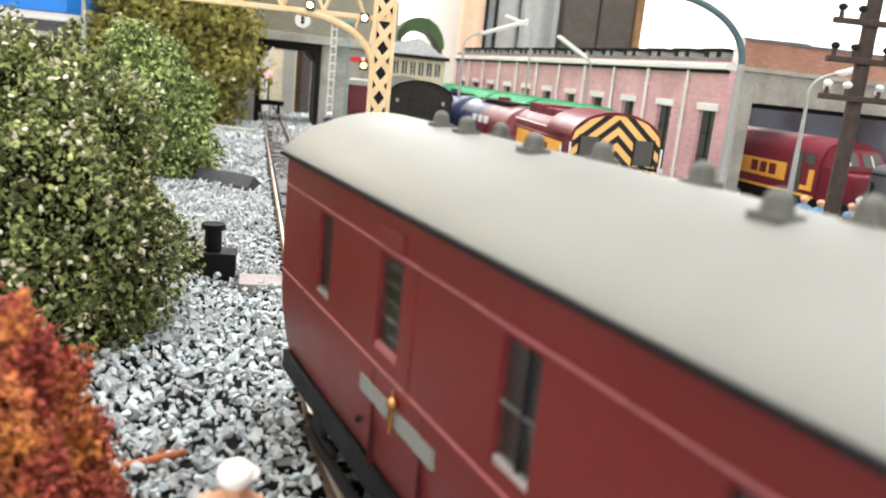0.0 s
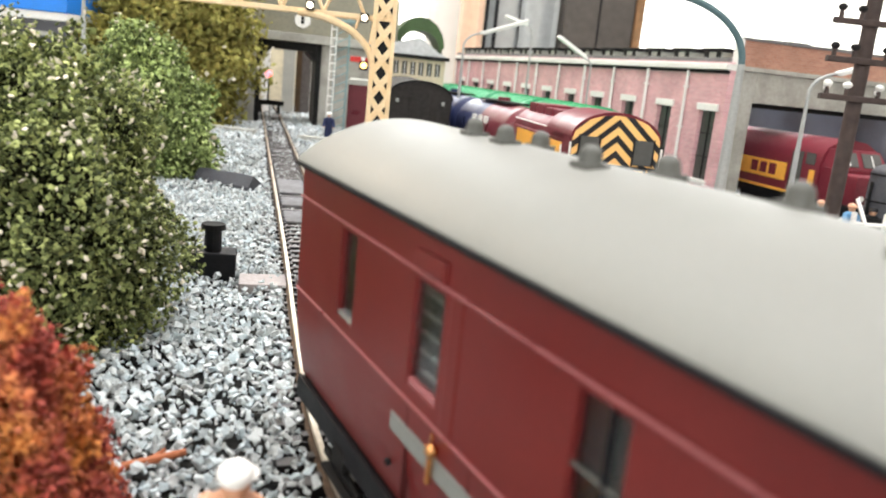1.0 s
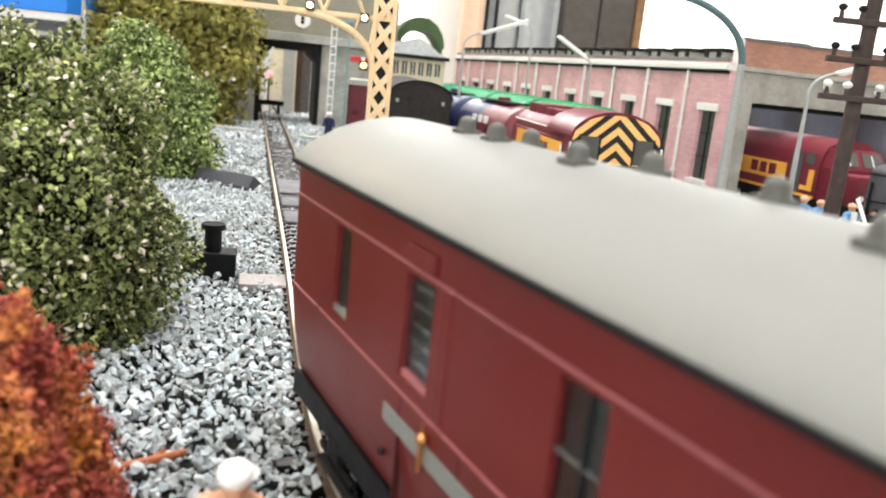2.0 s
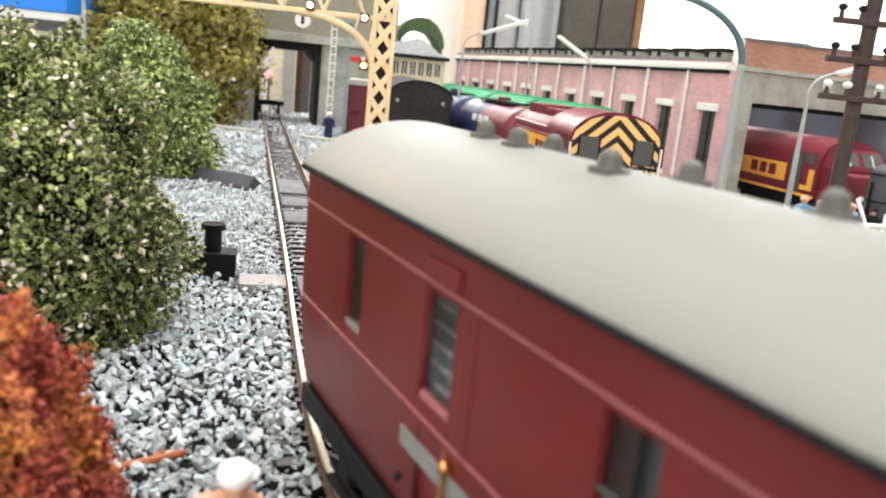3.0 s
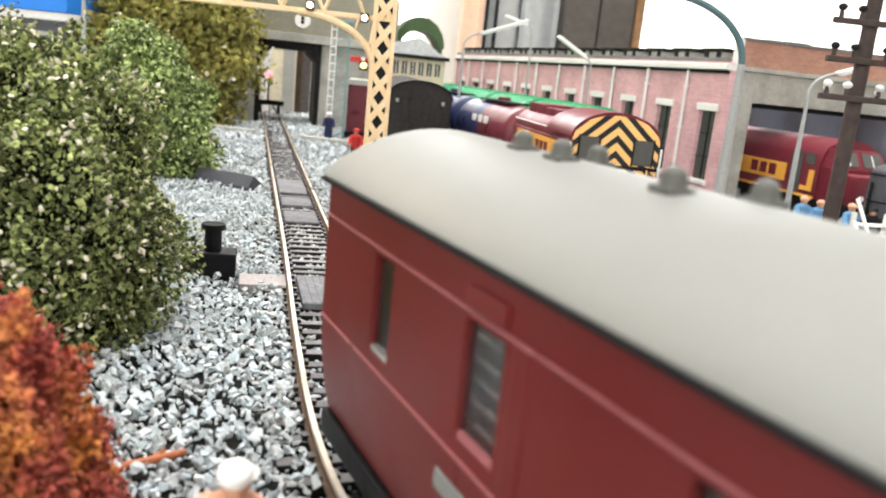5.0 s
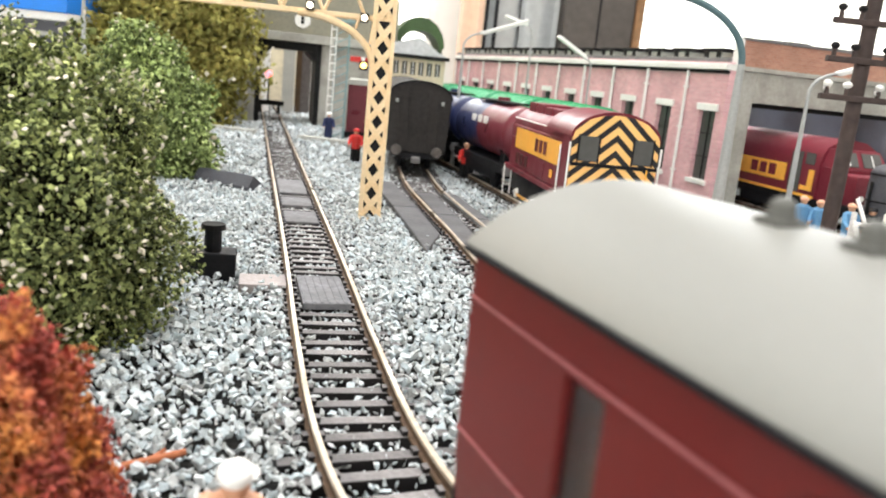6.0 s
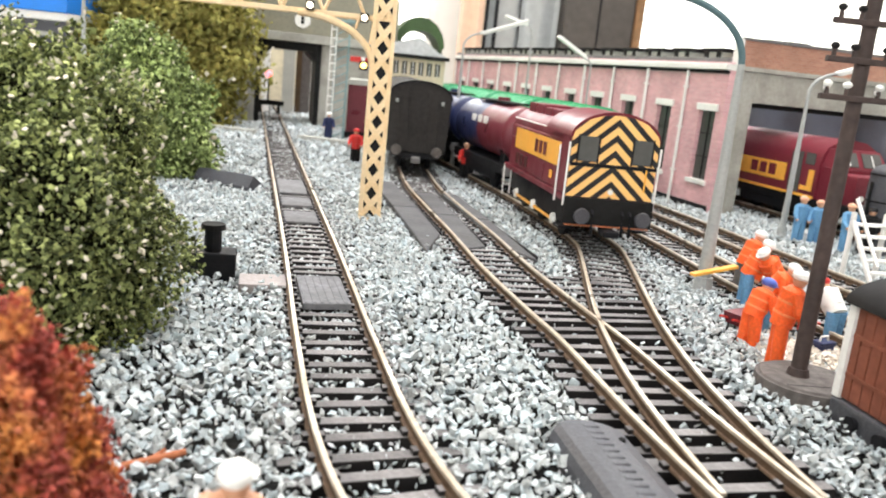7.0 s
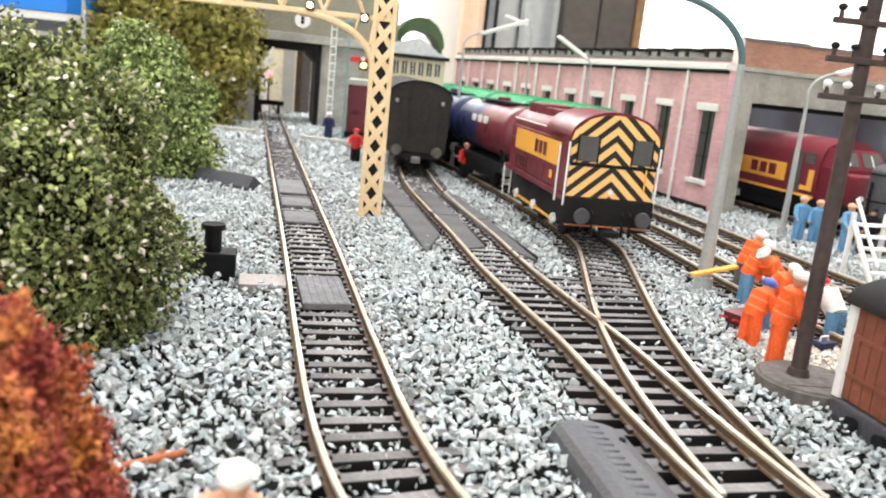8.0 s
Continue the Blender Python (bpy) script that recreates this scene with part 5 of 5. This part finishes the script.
for x, y, m_, lab in ((104, 214, M_RED, "small red tool box on the ballast"), (100, 196, M_TANKBLUE, "small blue tool box on the rubble")):
    p = thing("tool_box", lab, "box", m=at(x, y, -4, 30))
    part("body", box(B(), -2.6, 2.6, -1.6, 1.6, 0, 3.2, .3), m_, p)
    part("lid", box(B(), -2.8, 2.8, -1.8, 1.8, 3.25, 4.0, .3), m_, p)
    part("handle", tube(B(), [(-1.6, 0, 4.0), (-1.4, 0, 5.2), (1.4, 0, 5.2), (1.6, 0, 4.0)], .3, 6), M_WHITE, p)

p = thing("goods_van", "red-brown planked goods van body with dark curved roof", "van", m=at(103, 128, -5, 11))
part("base", box(B(), -15, 16, -38, 30, 0, 5.8, .6), M_MOTOR, p, "dark grey chassis block")
body = part("body", box(B(), -13.6, 14, -37, 29, 5.9, 25.5, .3), M_HUT, p)
for i in range(22):
    part("plank", box(B(), -14.0, -13.62, -36.8 + i * 3, -34.1 + i * 3, 6.2, 25, .12), M_HUT, body)
for i in range(9):
    part("plank", box(B(), -13.4 + i * 3.02, -10.6 + i * 3.02, 29.02, 29.4, 6.2, 25.2, .12), M_HUT, body)
part("corner_post", box(B(), -14.8, -13.2, 28.2, 30.2, 5.9, 26, .2), M_WHITE, p, "white corner post")
part("corner_post", box(B(), 12.8, 14.6, 28.2, 30.2, 5.9, 26, .2), M_WHITE, p, "white corner post")
arc = [(-15.6 * math.cos(t), 25.6 + 6.0 * math.sin(t)) for t in np.linspace(0, math.pi, 17)]
part("roof", prism(B(), arc, -39, 31), M_DARK, p, "dark curved roof", smooth=True)
for z in (11, 19):
    part("strap", box(B(), -14.35, -14.02, -36, 28, z, z + .8), M_HUT, p)
for y in (22, 14):
    part("axle_box", rod(B(), (-16.2, y, 3), (-15.02, y, 3), 1.6, 1.4, 12), M_BLACK, p)

p = thing("step_ladder", "white wooden access steps with handrails", "steps", m=at(160, 288, -5, 12))
for s in (-7, 7):
    part("stringer", rod(B(), (s, -10, 0), (s, 8, 24), 1.0, 1.0, 8), M_WHITE, p)
    part("upright", rod(B(), (s, 8, 0), (s, 8, 27), 1.0, 1.0, 8), M_WHITE, p)
    part("handrail", rod(B(), (s, -9, 10), (s, 8, 32), .7, .7, 8), M_WHITE, p)
for i in range(6):
    part("tread", box(B(), -7, 7, -9.5 + i * 3.1, -6 + i * 3.1, 2.6 + i * 3.9, 3.6 + i * 3.9, .2), M_WHITE, p)

p = thing("oil_tank", "dark grey upright oil tank by the shed doorway", "tank", m=at(198, 358, -5, 0))
shell = part("shell", rod(ball(B(), (0, 0, 38), 9.2, 24, 12, (1, 1, .5)), (0, 0, 0), (0, 0, 38), 9.4, 9.4, 28), M_MOTOR, p, smooth=True)
for z in (12, 25, 37):
    part("hoop", rod(B(), (0, 0, z), (0, 0, z + .8), 9.65, 9.65, 28), M_DARK, shell)
part("pipe", rod(B(), (-9.9, -2, 2), (-9.9, -2, 34), .7, .7, 8), M_DARK, p)

p = thing("lever_box", "black trackside lever box with a capped stub", "lever box", m=at(-63.5, 211, -5, 14))
part("body", box(B(), -7.4, 6.8, -4, 5, 0, 8.6, .4), M_BLACK, p)
part("stub", rod(B(), (.5, 0, 8.6), (.5, 0, 14.6), 2.3, 2.3, 16), M_BLACK, p)
part("cap", rod(B(), (.5, 0, 14.7), (.5, 0, 16.2), 3.4, 3.2, 18), M_DARK, p)
part("bolt", ball(B(), (-7.2, 0, 4), .9), M_RED, p)

p = thing("cover_plate", "pale pinkish concrete cable cover", "cover", m=at(-47.5, 206, -4.6, 14))
part("slab", box(B(), -6.4, 6, -5.5, 5.5, 0, 3.0, .3), M_KERB, p)
for i in range(3):
    part("groove", box(B(), 6.05, 12, -4.6 + i * 3.6, -2.8 + i * 3.6, .4, 2.0, .2), M_SLEEPER, p)

p = thing("crossing_board", "grey ribbed board lying between the rails", "board", m=at(-30.5, 200, -2.6, 15.5))
part("board", box(B(), -6.0, 6.0, -13, 13, 0, 1.7, .2), M_DUST, p)
for i in range(6):
    part("rib", box(B(), -5.6 + i * 1.95, -4.6 + i * 1.95, -12.6, 12.6, 1.71, 1.9, .08), M_DUST, p)
for y, w in ((300, 22), (332, 20), (372, 40)):
    x, yy, a_ = along(T1, y)
    q = thing("crossing_board", "dusty grey board lying between the rails", "board", m=at(x, yy, -2.7, a_))
    part("board", box(B(), -6.2, 6.2, -w / 2, w / 2, 0, .8, .2), M_DUST, q)

p = thing("track_ramp", "dark grey wedge ramp lying on the ballast", "ramp", m=at(-103, 366, -5, 66))
part("wedge", prism(B(), [(-6, 0), (-6, 3), (-2, 8), (6, 3), (6, 0)], -16, 16), M_MOTOR, p)



def ramp_board(x, y, rz, width, length, left, right, label):
    """A flat board on the ballast whose near end is cut at a slant."""
    q = thing("ramp_board", label, "board", "ramp boards at the siding", m=at(x, y, -5, rz))
    for y0, y1, top, nm in ((0, length * .52, 4.3, "board"), (length * .52 + .3, length, 4.5, "far_board")):
        b = B()
        lo, hi = (left, right) if y0 == 0 else (0, 0)
        ring = [(0, y0 + lo), (width, y0 + hi), (width, y1), (0, y1)]
        bot = [b.verts.new((px * MM, py * MM, 0)) for px, py in ring]
        cap = [b.verts.new((px * MM, py * MM, (top - (1.2 if i < 2 and y0 == 0 else 0)) * MM)) for i, (px, py) in enumerate(ring)]
        b.faces.new(bot[::-1])
        b.faces.new(cap)
        for i in range(4):
            b.faces.new((bot[i], bot[(i + 1) % 4], cap[(i + 1) % 4], cap[i]))
        bmesh.ops.bevel(b, geom=b.edges[:], offset=.3 * MM, segments=1, affect="EDGES")
        part(nm, b, M_SLAB, q)
    part("edge_strip", box(B(), width + .05, width + .8, right + 2, length, 0, 3.6, .15), M_BLACK, q)


ramp_board(-5.3, 262, 13.5, 11, 150, 0, 30, "flat charcoal ramp board with a slanted end beside the rail")
ramp_board(8.5, 268, 12.0, 9, 118, 4, 10, "flat charcoal ramp board lying between the rails")
ramp_board(26.5, 260, 13.3, 7.5, 130, 22, 4, "narrow charcoal ramp board with a pointed end beside the rail")

p = thing("point_motor", "dark grey ribbed point motor cover beside the turnout", "point motor", m=at(31.5, 112, -5, 12))
arch = [(-6.4, 0), (-6.2, 2.6), (-5.7, 4.2), (-4.7, 5.2), (-3.2, 5.7), (-1.0, 5.8), (1.5, 5.6), (4.0, 5.0), (6.8, 3.8), (7.2, 0)]
part("cover", prism(prism(B(), arch, -32, 17.5), [(x * .93, z * .94) for x, z in arch], 17.4, 18.6), M_MOTOR, p)
for i in range(11):
    part("rib", box(B(), -1.2, 1.6, 15 - i * 2.2, 16 - i * 2.2, 5.5, 5.88, .15), M_MOTOR, p)
part("tie_bar", box(B(), 6.2, 16, 8, 10.4, 1.2, 2.4, .2), M_GREYPL, p)
for y in (12, -8, -26):
    part("screw", rod(B(), (4.6, y, 4.5), (4.6, y, 5.15), .7, .6, 10), M_DARK, p)

p = thing("platform_edge", "low pale stone edging at the platform ramp", "kerb", m=at(-95, 602, -5, 78))
for i in range(4):
    part("stone", box(B(), -4, 4, -24 + i * 12, -12.3 + i * 12, 0, 5.5, .5), M_PALE, p)
p = thing("platform_edge", "low pale stone edging beside the trees", "kerb", m=at(-178, 620, -5, 80))
for i in range(4):
    part("stone", box(B(), -4, 4, -24 + i * 12, -12.3 + i * 12, 0, 5, .5), M_PALE, p)

p = thing("stick", "rust coloured stick lying on the ballast", "stick", m=at(-39.5, 106, -2.4, 38))
part("twig", rod(B(), (-6, 0, 0), (5, 0, .4), .8, .55, 8), M_TWIG, p)
part("side_twig", rod(B(), (-1, 0, .1), (2.5, 1.8, .5), .4, .3, 6), M_TWIG, p)

# ---------------------------------------------------------------- far buildings
p = thing("station_house", "cream station house with small windows and grey roof", "house", m=at(-40, 705, -5, 12))
part("wall", box(B(), -22, 26, 0, 40, 0, 74, .4), M_HOUSE, p)
for i in range(6):
    w = part("window", box(B(), -19 + i * 7.3, -14.5 + i * 7.3, -.5, -.02, 58, 69, .1), M_TINT, p, "small dark window")
    part("frame_bar", box(B(), -17 + i * 7.3, -16.5 + i * 7.3, -.8, -.51, 58, 69), M_WHITE, w)
part("roof", prism(B(), [(-25, 74.1), (29, 74.1), (20, 78), (2, 90), (-18, 84)], -3, 43), M_SLATE, p, "pale grey pitched roof")
part("fascia", box(B(), -25, 29, -4, -3.05, 72, 75, .2), M_DARK, p)
p = thing("canopy", "dark green curved canopy behind the gantry", "canopy", m=at(-42, 780, -5, 12))
arc = [(-24 * math.cos(t), 84 + 28 * math.sin(t)) for t in np.linspace(0, math.pi, 17)]
part("shell", prism(B(), arc + [(x * .78, 84 + (z - 84) * .55) for x, z in arc[::-1]], 0, 40), M_DKGREEN, p, smooth=True)
for x in (-21, 21):
    part("post", box(B(), x - 2, x + 2, 4, 36, 0, 84, .3), M_DKGREEN, p)
p = thing("maroon_van", "dark maroon box van standing behind the gantry", "van", m=at(-80, 650, -5, 7))
part("body", box(B(), -9, 9, 0, 70, 8, 46, .6), M_TANKRED, p)
part("roof", prism(B(), [(-13, 46.1), (13, 46.1), (8, 50), (-8, 50)], -1, 71), M_PALE, p)
part("underframe", box(B(), -10, 10, 1, 69, 0, 7.9, .4), M_BLACK, p)

p = thing("depot_building", "low dark building with bright blue fascia and white trim", "building", m=at(-330, 570, -5, 0))
part("wall", box(B(), -130, 51, 0, 60, 0, 70.9, .5), M_MOTOR, p)
part("trim", box(B(), -130, 53, -2, 60, 71, 76.5, .5), M_WHITE, p, "white trim band")
part("fascia", box(B(), -130, 53, -3, 60, 76.6, 104, .5), M_BLUESIGN, p, "bright blue fascia panel")
part("notice", box(B(), 22, 42, -.6, -.02, 60, 63), M_PALE, p)


# ---------------------------------------------------------------- what moves
TURN = 25.873
AHEAD = Vector((-math.sin(radians(TURN)), math.cos(radians(TURN)), 0))
ACROSS = Vector((AHEAD.y, -AHEAD.x, 0))
START = Vector((-10.84, 132.49, 0))


def coach_pose(s, side=0.0, turn=0.0):
    p = START - AHEAD * s + ACROSS * side
    return at(p.x, p.y, -1.6 * min(1.0, max(0.0, (s - 14) / 43)), TURN + turn)


def motions():
    # time, way along the track, sideways, turn
    rows = [(0.0, -2.6, .5, .8), (0.4, -2.6, .5, .8), (0.5, -.7, .45, .85), (0.6, 4.3, .3, .95), (0.7, 4.6, .3, .95), (0.8, 5.4, .25, .93), (0.9, 6.8, .2, .91), (1.0, 8.7, .15, .9),
            (1.1, 8.7, .15, .9), (1.2, 8.1, .15, .9), (1.5, 8.1, .15, .9), (1.7, 5.8, .25, .92), (2.2, 6.6, .2, .91), (2.8, 9.4, .1, .9), (3.0, 12.1, 0, .87), (3.2, 13.3, -.05, .85),
            (3.5, 13.95, -.07, .84), (4.5, 13.95, -.07, .84), (4.7, 15.0, 0, .8), (5.0, 21.3, .5, .2), (5.4, 34.5, 2.1, -.9), (5.8, 48.5, 4.2, -2.3),
            (6.0, 57.0, 5.2, -3.3), (6.2, 67.2, 5.7, -4.2), (6.4, 78.0, 6.0, -4.9), (6.6, 88.3, 6.4, -5.0), (6.8, 97.0, 7.0, -5.0), (7.0, 106.0, 7.6, -5.0), (7.5, 129.0, 9.0, -5.0), (8.0, 152.0, 10.5, -5.0)]
    walk(COACH, [(t, coach_pose(s, side, turn)) for t, s, side, turn in rows])


motions()
